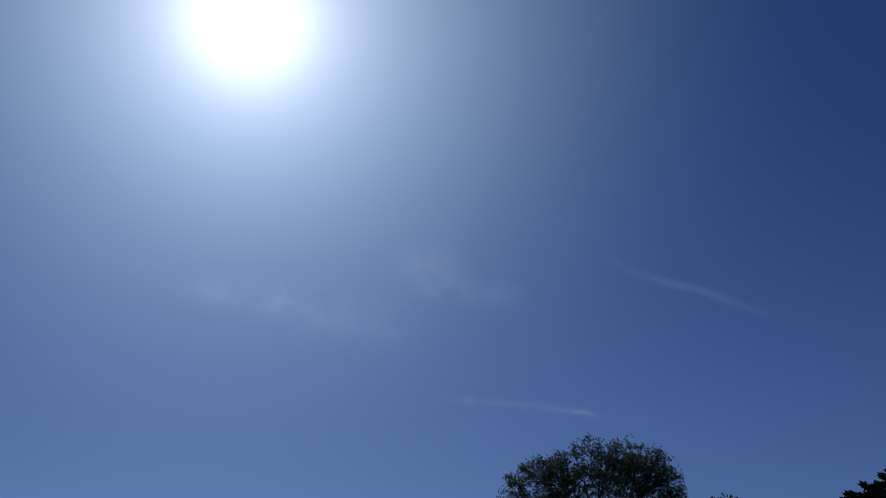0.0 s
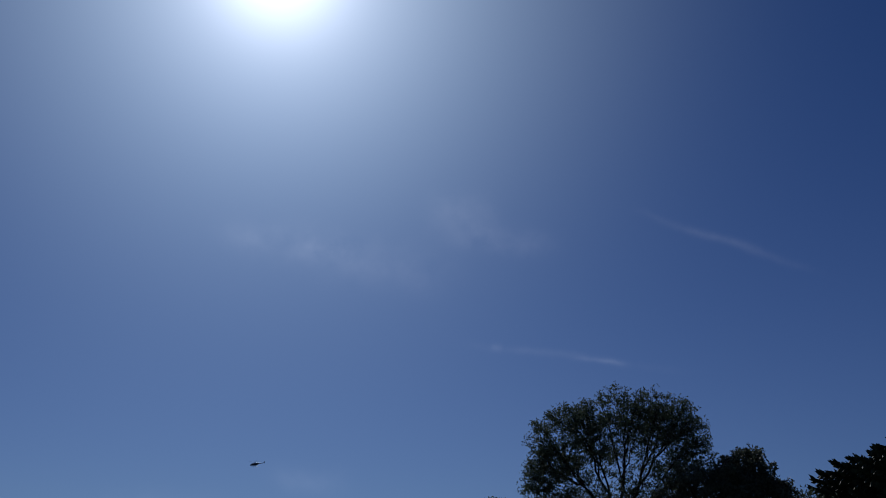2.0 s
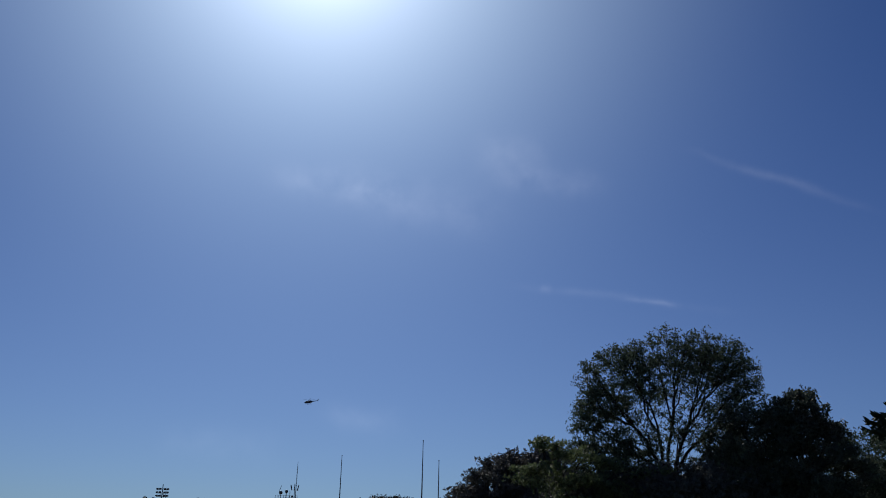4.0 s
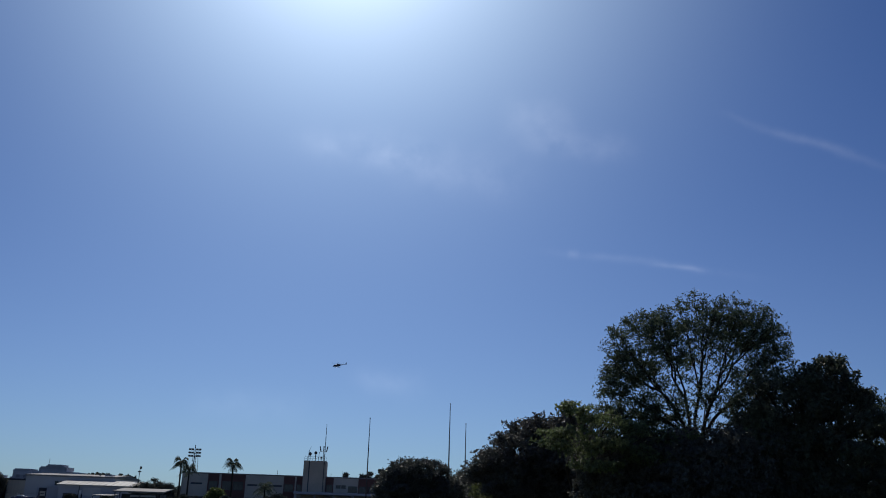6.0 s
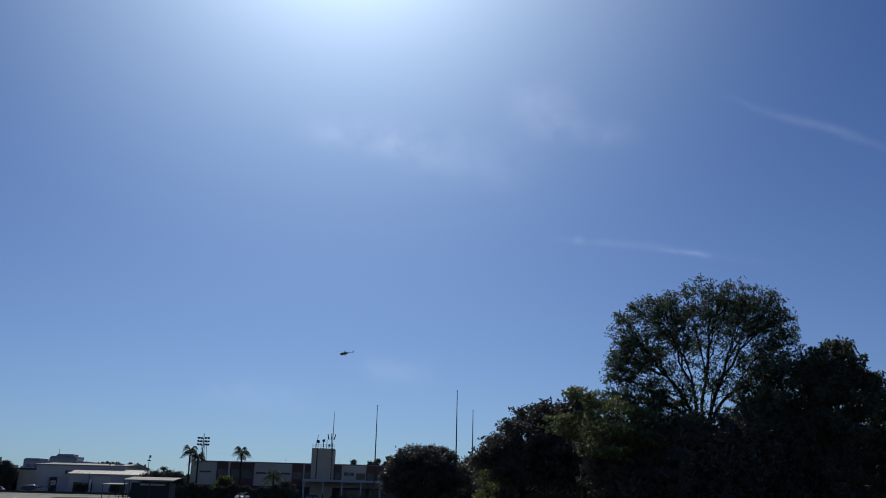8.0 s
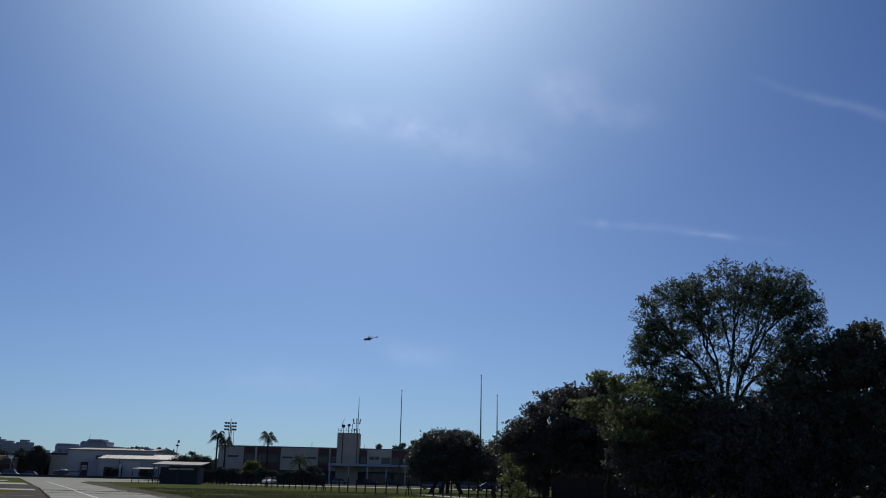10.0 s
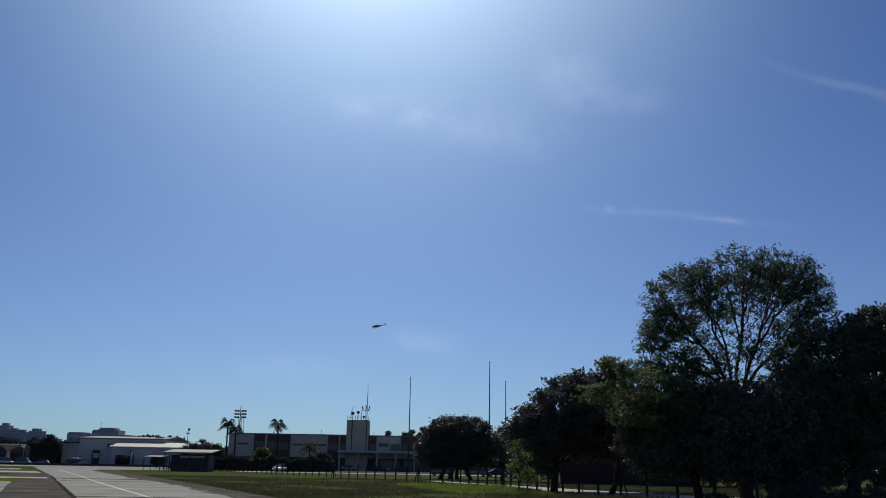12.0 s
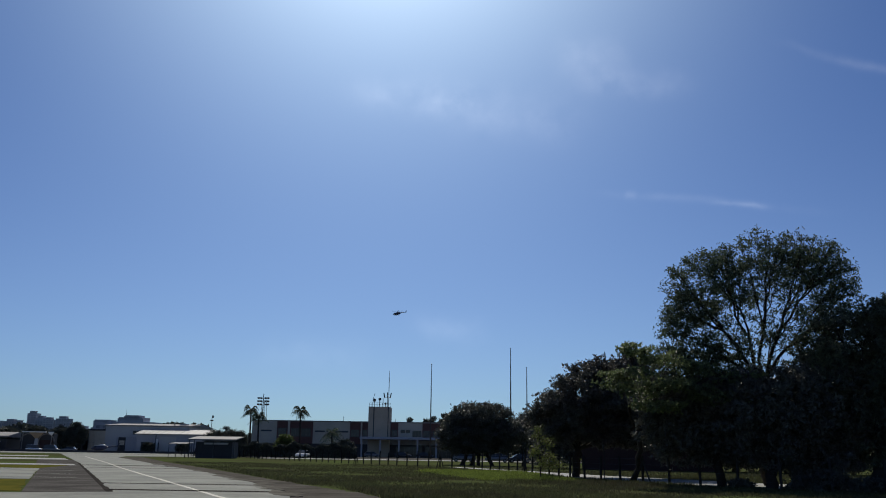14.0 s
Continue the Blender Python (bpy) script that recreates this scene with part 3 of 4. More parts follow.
     [(11.6, 63, 5.2, 4.0, 4.0, 3.3), (8.7, 63, 3.9, 2.7, 3.0, 2.3), (14.2, 63, 5.6, 3.6, 3.5, 3.4), (12.9, 63, 7.3, 2.3, 2.6, 1.7), (8.6, 62, 5.3, 1.3, 1.6, 1.1), (10.6, 63, 3.7, 3.6, 3.2, 1.7), (14.4, 63, 3.8, 3.2, 3.0, 1.8), (13.0, 64, 5.0, 2.4, 2.4, 2.6), (16.8, 63, 4.4, 2.4, 2.4, 3.4), (10.9, 63, 6.7, 1.7, 2.2, 1.3), (13.2, 62, 6.4, 2.6, 2.4, 2.0), (15.2, 63, 7.6, 1.8, 2.0, 1.5), (7.0, 62.5, 4.3, 0.7, 1.2, 0.6), (9.6, 62, 6.3, 0.8, 1.2, 0.7)],
     900, 150000, 0.2, 21, M_LEAFDARK, "dense dark-leaved tree with a rounded crown over the fence", trunk=0.3, shell=0.3, clump=0.5, limbs=7, tuft=6)
# lighter feathery tree in front of the tall one
tree("feathery_tree", (11.7, 54.0, 0), (11.8, 52.4, 3.2),
     [(10.7, 46.8, 7.3, 1.0, 1.1, 0.4), (12.2, 46.8, 6.75, 1.6, 1.3, 0.35), (14.0, 46.8, 6.3, 1.4, 1.2, 0.35), (10.3, 46.8, 5.95, 1.7, 1.2, 0.3), (13.1, 46.8, 5.35, 2.1, 1.4, 0.35), (11.2, 46.8, 5.0, 1.8, 1.2, 0.3), (14.8, 46.8, 4.7, 1.5, 1.2, 0.35), (12.0, 46.8, 4.2, 1.7, 1.2, 0.3), (16.6, 46.8, 5.9, 1.4, 1.3, 0.4), (17.2, 46.8, 4.6, 1.3, 1.3, 0.4), (9.6, 46.8, 5.3, 0.9, 1.0, 0.25)],
     560, 17000, 0.17, 31, M_LEAFFEATHER, "lighter green feathery layered tree among darker ones", trunk=0.17, shell=0.2, clump=0.46, limbs=6, fan=True, tuft=5, flat=0.14)
tree("dense_tree", (15.4, 48.0, 0), (15.35, 48.4, 2.4),
     [(13.3, 49.9, 4.0, 2.3, 2.0, 2.3), (14.92, 48.95, 3.7, 2.88, 2.0, 2.3), (14.2, 48.55, 4.7, 1.6, 1.6, 1.0), (14.4, 49.45, 2.59, 2.7, 2.34, 1.5), (16.9, 48.55, 4.0, 2.34, 2.16, 2.3), (19.24, 48.55, 4.2, 2.16, 2.16, 1.9), (16.72, 48.55, 2.5, 2.34, 2.16, 1.62)],
     700, 108000, 0.2, 41, M_LEAFDEEP, "dense dark-leaved tree beside the service path", trunk=0.26, shell=0.3, clump=0.5, limbs=6, tuft=6)
tree("dense_tree", (17.1, 45.3, 0), (18.0, 46.4, 2.2),
     [(18.4, 46.6, 4.0, 3.0, 2.6, 2.8), (20.6, 46.6, 3.9, 2.4, 2.4, 2.5), (16.6, 46.6, 3.6, 2.2, 2.2, 2.2), (18.8, 46.6, 2.1, 3.6, 2.2, 1.5), (20.4, 46.6, 2.0, 2.4, 2.2, 1.6)],
     640, 96000, 0.2, 51, M_LEAFDEEP, "dense low dark-leaved tree behind the fence posts", trunk=0.3, shell=0.3, clump=0.5, limbs=6, tuft=6)
tree("rounded_tree", (21.6, 43.9, 0), (23.2, 45.8, 2.6),
     [(24.8, 47, 6.4, 3.7, 3.2, 4.0), (25.6, 47, 9.2, 1.9, 1.9, 1.9), (22.4, 47, 7.6, 2.4, 2.4, 2.6), (27.2, 47, 6.0, 2.2, 2.4, 3.0), (24.6, 46, 3.6, 4.2, 3.0, 2.6), (21.4, 47, 5.0, 2.2, 2.4, 3.4), (28.6, 47, 2.6, 2.8, 2.4, 2.2), (24.0, 46.5, 2.1, 3.8, 2.4, 1.6), (22.4, 47, 5.2, 2.6, 2.2, 2.6), (23.9, 47, 8.2, 1.9, 1.8, 1.9), (26.4, 47, 7.8, 1.9, 2.0, 2.0), (25.6, 47, 10.0, 1.2, 1.2, 1.1)],
     1000, 156000, 0.17, 61, M_LEAFROUND, "dense round-topped dark tree beside the tall one", trunk=0.38, shell=0.3, clump=0.48, limbs=7, tuft=6)
tree("slender_tree", (29.6, 48, 0), (29.6, 48, 3.2),
     [(29.6, 48, 6.4, 1.9, 1.9, 2.4), (30.6, 48, 4.4, 2.2, 2.2, 3.0)],
     150, 14000, 0.18, 71, M_LEAF, "slender lightly leafed tree beside the conifer", trunk=0.14, shell=0.4, clump=0.6, limbs=5)
# further trees that close the gaps behind
for x, y, h, w, seed in ((16.0, 101, 8.6, 4.4, 301), (23.5, 99, 10.0, 4.8, 302), (32.0, 95, 12.0, 5.4, 303), (41.0, 90, 14.0, 5.8, 304), (50.0, 84, 14.0, 5.8, 305), (35.5, 47, 7.4, 3.6, 306)):
    tree("dense_tree", (x, y, 0), (x, y, 1.2), [(x, y, h * 0.55, w, w * 0.8, h * 0.42), (x - w * 0.6, y, h * 0.34, w * 0.8, w * 0.6, h * 0.34), (x + w * 0.6, y, h * 0.32, w * 0.8, w * 0.6, h * 0.32), (x, y, h * 0.2, w * 1.1, w * 0.6, h * 0.2)],
         240, 36000, 0.32, seed, M_LEAFDEEP, "dense dark-leaved tree standing deep in the group", trunk=0.24, shell=0.3, clump=0.9, limbs=5)
# round clipped fig on the lawn beyond the fence
tree("round_tree", (5.1, 115, 0), (5.1, 115, 1.8),
     [(5.3, 115, 4.8, 5.0, 4.4, 3.3), (5.3, 115, 6.6, 4.1, 3.0, 1.65), (2.9, 115, 5.6, 2.5, 3.0, 1.8), (7.9, 115, 5.6, 2.5, 3.0, 1.8), (1.6, 115, 3.7, 2.0, 3.0, 2.3), (9.0, 115, 3.7, 2.0, 3.0, 2.3), (5.1, 115, 2.8, 4.7, 3.0, 1.4), (5.2, 117, 4.4, 4.0, 2.0, 2.6), (4.8, 114, 4.2, 3.0, 2.0, 1.8)],
     760, 120000, 0.24, 81, M_LEAFDEEP, "wide round-domed dark tree on several short trunks", trunk=0.28, shell=0.5, clump=0.55, limbs=7,
     stems=((-2.3, 0.4), (0, 0), (1.9, -0.3), (-1.0, 0.5)), tuft=5)
for x, y, h, w, seed in ((18.7, 44.6, 0.9, 0.8, 401), (19.7, 43.9, 1.2, 0.9, 402), (22.9, 43.0, 1.1, 1.0, 403), (25.2, 42.4, 1.3, 1.1, 404), (16.0, 46.7, 0.4, 0.5, 405), (21.2, 43.2, 0.8, 0.9, 406)):
    tree("undergrowth_shrub", (x, y, 0), (x, y, 0.2), [(x, y, h * 0.42, w, w * 0.7, h * 0.5), (x + w * 0.7, y, h * 0.3, w * 0.7, w * 0.5, h * 0.34), (x - w * 0.7, y, h * 0.25, w * 0.6, w * 0.5, h * 0.3)],
         90, 4800, 0.13, seed, M_LEAFDEEP, "ragged dark undergrowth shrub at the fence foot", trunk=0.04, shell=0.2, clump=0.25, limbs=4, tuft=6)
tree("young_tree", (6.4, 55, 0), (6.45, 55, 0.8),
     [(6.3, 55, 2.9, 0.4, 0.4, 0.6), (6.75, 55, 2.3, 0.4, 0.4, 0.4), (6.1, 55, 1.8, 0.45, 0.45, 0.5), (7.0, 55, 1.5, 0.45, 0.4, 0.4), (6.5, 55, 1.0, 0.5, 0.4, 0.3), (7.4, 55, 0.9, 0.3, 0.3, 0.3)],
     80, 1200, 0.14, 91, M_LEAFYOUNG, "small straggly bright yellow-green young tree at the fence", trunk=0.045, shell=0.1, clump=0.36, limbs=4, fan=True)
tree("thin_tree", (10.6, 112, 0), (10.6, 112, 2.0),
     [(10.6, 112, 4.6, 1.4, 1.4, 2.2)],
     60, 3600, 0.26, 95, M_LEAFDEEP, "thin dull sparsely leafed tree beyond the lawn", trunk=0.1, shell=0.3, clump=0.6, limbs=4)


def conifer(base, height, spread, seed):
    """A pine with level tiers of limbs, each ending in upturned brushes of needles."""
    rng = np.random.default_rng(seed)
    thing = empty("conifer", pose(*base), "tall dark conifer with tiers of upturned spiky boughs", "tree")
    part("trunk", tube(bmesh.new(), [(0, 0, -0.2), (0.05, 0, height * 0.5), (0, 0, height)], [0.38, 0.24, 0.04], 8), M_BARK, thing, smooth=True)
    tiers = 40
    for k in range(tiers):
        u = k / (tiers - 1)
        z = 2.0 + (height - 2.3) * u
        reach = min(spread, 1.5 * (height - z)) + 0.35
        bm = bmesh.new()
        count = 13 if u < 0.8 else 8
        for j in range(count):
            a = 2 * math.pi * (j + rng.uniform(-0.2, 0.2) + 0.5 * (k % 2)) / count
            r = reach * rng.uniform(0.82, 1.08)
            side = Vector((math.cos(a), math.sin(a), 0))
            pts = [Vector((0, 0, z)) + side * r * s + Vector((0, 0, r * (0.05 * s + 0.16 * s * s))) for s in (0, 0.35, 0.7, 1.0)]
            tube(bm, pts, [0.07, 0.05, 0.035, 0.01], 4, False)
            perp = Vector((-side.y, side.x, 0))
            for s in np.linspace(0.15, 1.0, 24).tolist():
                p = Vector((0, 0, z)) + side * r * s + Vector((0, 0, r * (0.05 * s + 0.16 * s * s)))
                for w, rise in ((-1, 1.0), (1, 1.0), (0.3, -1.3), (-0.4, 1.6)):
                    ln = r * 0.3 * (1.12 - s) + 0.26
                    tip = p + side * ln * 0.75 + perp * w * ln * rng.uniform(0.4, 0.9) + Vector((0, 0, ln * rise * rng.uniform(0.2, 0.5)))
                    tube(bm, [p, (p + tip) / 2 + Vector((0, 0, -0.03)), tip], [0.08, 0.14, 0.01], 3, False)
        part("bough_tier", bm, M_NEEDLE, thing)
    return thing


conifer((42.3, 50, 0), 14.2, 8.2, 5)


def palm(base, height, reach, fronds, seed, label):
    rng = np.random.default_rng(seed)
    thing = empty("palm_tree", pose(*base), label, "palm", "palms before the terminal")
    part("trunk", tube(bmesh.new(), [(0, 0, -0.2), (0.1, 0, height * 0.4), (0, 0, height)], [0.26, 0.2, 0.17], 8), M_BARK, thing, smooth=True)
    for k in range(fronds):
        a = 2 * math.pi * (k + rng.uniform(-0.3, 0.3)) / fronds
        rise = rng.uniform(-0.6, 2.4)
        length = reach * rng.uniform(0.8, 1.25)
        side = Vector((math.cos(a), math.sin(a), 0))
        perp = Vector((-side.y, side.x, 0))
        bm = bmesh.new()
        pts = []
        for s in np.linspace(0, 1, 9).tolist():
            pts.append(Vector((0, 0, height)) + side * length * s * (1 - 0.12 * rise * s) + Vector((0, 0, length * (rise * s - (0.55 + 0.78 * max(rise, 0.0)) * s * s))))
        tube(bm, pts, [0.05 * (1 - s) + 0.012 for s in np.linspace(0, 1, 9).tolist()], 4, False)
        for s in np.linspace(0.16, 0.98, 20).tolist():
            i = min(7, int(s * 8))
            p = pts[i].lerp(pts[i + 1], s * 8 - i)
            ahead = (pts[i + 1] - pts[i]).normalized()
            for w in (-1, 1):
                ln = reach * 0.3 * math.sin(math.pi * min(1, s * 0.85 + 0.15)) + 0.12
                tip = p + perp * w * ln * 0.75 + ahead * ln * 0.45 + Vector((0, 0, -ln * rng.uniform(0.3, 0.7)))
                mid = (p + tip) / 2 + ahead * 0.045
                back = (p + tip) / 2 - ahead * 0.045
                v = [bm.verts.new(q) for q in (p, back, tip, mid)]
                bm.faces.new(v)
        part("frond", bm, M_LEAF, thing)
    return thing


palm((-43.9, 200, 0), 10.3, 2.3, 26, 1, "tall palm with drooping feather fronds before the terminal")
palm((-42.0, 200, 0), 8.8, 2.2, 24, 2, "palm half hiding the floodlight pole")
palm((-32.4, 200, 0), 10.3, 2.2, 28, 3, "tall full-headed palm before the terminal")
palm((-24.9, 200, 0), 5.1, 2.7, 22, 4, "short wide palm before the white wall")

def hedge():
    rng = np.random.default_rng(12)
    n = 26000
    x = rng.uniform(-46, -17, n)
    top = 2.7 + 0.35 * np.sin(x * 0.8) + 0.25 * np.sin(x * 2.3 + 1)
    pts = np.stack([x, 178 + rng.uniform(-0.8, 0.8, n), top * rng.uniform(0, 1, n) ** 0.75], 1)
    me = leaf_mesh("hedge", pts, 13, 0.3, 0.1, 0.7)
    me.materials.append(M_LEAFFAR)
    tagged(new("hedge", me), "tall dark hedge along the car park", "hedge", kind="stuff")


hedge()

# trees and shrubs before and behind the terminal
BACK = [("small_tree", -36.5, 205, 5.4, 2.4, M_LEAFLIGHT, "small yellow-green tree before the terminal"),
        ("small_tree", -48.6, 205, 6.2, 4.2, M_LEAFFAR, "dark broad tree at the end of the terminal"),
        ("small_tree", -53.6, 218, 7.0, 4.0, M_LEAFFAR, "dark broad tree at the end of the terminal"),
        ("small_tree", -21.0, 190, 4.0, 2.4, M_LEAFFAR, "small dark tree in the car park"),
        ("small_tree", -58.5, 228, 6.9, 4.4, M_LEAFFAR, "dark broad tree at the end of the terminal"),
        ("small_tree", -127.5, 292, 8.3, 4.6, M_LEAFFAR, "dark tree between the hangars"),
        ("small_tree", -122.2, 291, 9.4, 3.8, M_LEAFFAR, "dark tree between the hangars"),
        ("small_tree", -134.5, 289, 8.8, 4.8, M_LEAFFAR, "dark tree between the hangars"),
        ("shrub", -95.0, 284, 3.0, 1.1, M_LEAFFAR, "loose dark shrub before the low hangar"),
        ("shrub", -83.5, 283, 3.0, 1.4, M_LEAFFAR, "loose dark shrub before the low hangar"),
        ("small_tree", 16.0, 150, 7.5, 5.0, M_LEAFFAR, "dark tree beyond the lawn"),
        ("small_tree", 25.0, 170, 8.5, 6.0, M_LEAFFAR, "dark tree beyond the lawn"),
        ("small_tree", 34.0, 130, 8.0, 6.0, M_LEAFFAR, "dark tree beyond the lawn"),
        ("far_tree", -2.5, 335, 16.2, 10.0, M_LEAFFAR, "distant tree rising behind the terminal roof"),
        ("far_tree", -16.0, 335, 12.4, 7.0, M_LEAFFAR, "distant tree rising behind the terminal roof"),
        ("far_tree", 45.0, 345, 15.4, 9.0, M_LEAFFAR, "distant tree on the rise beyond the airfield"),
        ("far_tree", -12.5, 330, 14.8, 9.0, M_LEAFFAR, "distant tree rising behind the terminal roof"),
        ("far_tree", 4.0, 330, 16.4, 10.0, M_LEAFFAR, "distant tree rising behind the terminal roof"),
        ("far_tree", 31.0, 330, 17.4, 8.0, M_LEAFFAR, "distant tree on the rise beyond the airfield"),
        ("far_tree", 38.0, 340, 16.6, 7.0, M_LEAFFAR, "distant tree on the rise beyond the airfield")]
for k, (name, x, y, h, w, mat, label) in enumerate(BACK):
    tree(name, (x, y, 0), (x, y, h * 0.28), [(x, y, h * 0.62, w * 0.62, w * 0.6, h * 0.36), (x - w * 0.4, y, h * 0.52, w * 0.5, w * 0.5, h * 0.26),
                                          (x + w * 0.4, y, h * 0.55, w * 0.5, w * 0.5, h * 0.3)],
         90, 6000 if y < 250 else 20000, 0.42 if y < 250 else 0.6, 200 + k, mat, label, trunk=0.16, shell=0.3, clump=0.8 if y < 250 else 1.1, limbs=4)


# ---- terminal building ----
def window(parent, x0, x1, z0, z1, y, panes=2):
    """A framed window set on a wall that faces -y."""
    w = part("window", boxes((x0, x1, y - 0.02, y + 0.05, z0, z1)), M_GLASS, parent, "dark glazed window")
    part("frame", boxes((x0 - 0.08, x1 + 0.08, y - 0.06, y - 0.022, z0 - 0.1, z0), (x0 - 0.08, x1 + 0.08, y - 0.06, y - 0.022, z1, z1 + 0.08),
                        *[(x0 + (x1 - x0) * k / panes - 0.04, x0 + (x1 - x0) * k / panes + 0.04, y - 0.055, y - 0.022, z0, z1) for k in range(panes + 1)]),
         M_DARKMETAL, w)
    return w


def make_terminal():
    t = empty("terminal_building", pose(-26, 240, 0), "two-storey terminal with white and brick panels and a tower", "building")
    ox, oy = 26, -240

    def bx(*rows, bevel=0.0):
        return boxes(*[(a + ox, b + ox, c + oy, d + oy, e, f) for a, b, c, d, e, f in rows], bevel=bevel)

    Y = 240.0
    part("core", bx((-51.9, 8, Y + 0.3, Y + 16, 0, 9.3)), M_GREYWALL, t, "shaded grey rear walls")
    part("roof", bx((-52.2, 8.2, Y - 0.1, Y + 16.2, 9.3, 9.62), bevel=0.05), M_DARKROOF, t, "flat dark roof edge")
    for a, b, white in ((-52.1, -50.3, 1), (-50.3, -45.2, 1), (-45.2, -42.2, 0), (-42.2, -41.6, 2), (-41.6, -35.2, 0), (-35.2, -25.0, 1), (-25.0, -22.0, 0),
                        (-22.0, -21.6, 2), (-21.6, -19.8, 0), (-13.7, -11.6, 0), (-11.6, -4.9, 1), (-4.9, 1.0, 0), (1.0, 8.0, 1)):
        z0 = 3.4 if b < -20 else 5.4
        part("panel", bx((a, b, Y - (0.12 if white == 2 else 0.0), Y + 0.3, z0, 9.3), bevel=0.03), M_WHITEWALL if white else M_BRICKWALL, t,
             "white rendered panel" if white else "red brick panel")
    part("ground_floor_wall", bx((-52, 8, Y + 0.05, Y + 0.29, 0, 3.4)), M_DARKWALL, t, "ground floor wall, its shade put into the dark colour")
    part("canopy", bx((-21.5, 8.5, Y - 7.5, Y - 0.02, 4.7, 5.35), bevel=0.08), M_BLUEWALL, t, "flat projecting entrance canopy")
    for x in (-21, -16, -11, -6, -1, 4, 8):
        part("column", bx((x - 0.2, x + 0.2, Y - 7.2, Y - 6.8, 0, 4.7), bevel=0.04), M_BLUEWALL, t)
    part("tower", bx((-19.95, -13.85, Y - 0.6, Y + 6, 0, 13.65), bevel=0.06), M_TOWER, t, "plain pale rendered tower")
    part("tower_side", bx((-18.6, -18.3, Y - 0.65, Y - 0.602, 5.4, 13.6)), M_DARKMETAL, t, "dark conduit down the tower")
    for k in range(9):
        x = -19.8 + 5.8 * k / 8
        part("rail_post", bx((x - 0.04, x + 0.04, Y - 0.5, Y - 0.42, 13.65, 14.75)), M_DARKMETAL, t)
    for z in (14.2, 14.7):
        part("rail", bx((-19.85, -13.95, Y - 0.49, Y - 0.43, z, z + 0.05)), M_DARKMETAL, t)

    def pipe(name, pts, r, label=""):
        return part(name, tube(bmesh.new(), [(x + ox, y + oy, z) for x, y, z in pts], r, 6), M_DARKMETAL, t, label)

    pipe("antenna", [(-19.0, 241, 13.6), (-18.9, 241, 16.0), (-18.4, 241, 17.5)], 0.06, "bent whip antenna")
    pipe("antenna", [(-17.1, 241, 13.6), (-17.1, 241, 16.1)], 0.08)
    pipe("antenna", [(-16.1, 241, 13.6), (-16.1, 241, 16.1)], 0.07)
    pipe("antenna", [(-14.9, 241, 13.6), (-14.9, 241, 17.8)], 0.09)
    pipe("antenna_mast", [(-14.45, 239.3, 5.4), (-14.45, 239.3, 21.0), (-14.45, 239.3, 23.6)], [0.11, 0.09, 0.04], "tall lattice-thin antenna mast")
    for x, z, lean in ((-15.8, 16.9, -12), (-14.9, 17.0, 0), (-14.0, 16.9, 12)):
        panel = part("cell_panel", boxes((-0.14, 0.14, -0.1, 0.1, -0.75, 0.75), bevel=0.03), M_DARKMETAL, t)
        panel.matrix_basis = pose(x + ox, 240.9 + oy, z, 0, lean, 0)
    pipe("roof_antenna", [(-27.2, 243, 9.6), (-27.2, 243, 11.0)], 0.05)
    pipe("roof_antenna", [(-12.6, 243, 9.6), (-12.6, 243, 10.6)], 0.05)
    pipe("antenna_arm", [(-15.9, 241, 16.3), (-13.9, 241, 16.3)], 0.05)
    for x, z, r in ((-18.5, 15.5, 0.48), (-17.0, 15.8, 0.42), (-15.4, 14.6, 0.3)):
        bm = bmesh.new()
        bmesh.ops.create_uvsphere(bm, u_segments=12, v_segments=8, radius=r, matrix=Matrix.Translation((x + ox, 240.6 + oy, z)) @ Matrix.Diagonal((1, 0.35, 1, 1)))
        part("dish", bm, M_DARKMETAL, t, "small dish antenna", True)
        pipe("dish_pole", [(x, 240.8, 13.6), (x, 240.8, z)], 0.07)
    win = []
    for x0, x1, z0, z1, n in ((-44.8, -42.6, 5.3, 7.4, 2), (-41.2, -38.8, 5.3, 7.4, 2), (-38.4, -35.8, 5.3, 7.4, 2), (-24.7, -22.4, 5.4, 7.2, 2), (-21.4, -20.2, 5.4, 7.2, 1),
                              (-13.4, -11.9, 5.7, 7.4, 2), (-10.9, -9.7, 6.7, 7.4, 1), (-9.4, -8.3, 6.7, 7.4, 1), (-7.6, -5.2, 5.7, 7.2, 3), (-4.6, -2.4, 5.7, 7.2, 2), (-2.0, 0.4, 5.7, 7.2, 2),
                              (-49.4, -46.2, 0.9, 2.8, 3), (-33, -27, 0.9, 2.8, 5), (-18, -14.4, 0.1, 2.9, 4), (-12, -5, 0.1, 2.9, 6), (-4, 3, 0.1, 2.9, 6)):
        window(t, x0 + ox, x1 + ox, z0, z1, (Y if z0 > 3 else Y + 0.05) + oy, n)
    # unreadable lettering on the white panels, as plain bars
    for x0, x1 in ((-34.6, -31.9), (-31.3, -29.9), (-29.3, -25.4), (-49.6, -46.6)):
        part("letter_bar", bx((x0, x1, Y - 0.05, Y - 0.003, 6.5, 6.95)), M_DARKMETAL, t)


make_terminal()


# ---- hangars and sheds across the apron ----
def gable(bm, x0, x1, y0, y1, eave, ridge, z0=0.0):
    mid = (y0 + y1) / 2
    return prism(bm, [(y0, z0), (y1, z0), (y1, eave), (mid, ridge), (y0, eave)], x0, x1, "x")


def make_hangars():
    h = empty("large_hangar", pose(-102.2, 296, 0), "large pale grey hangar with an open bay", "hangar")
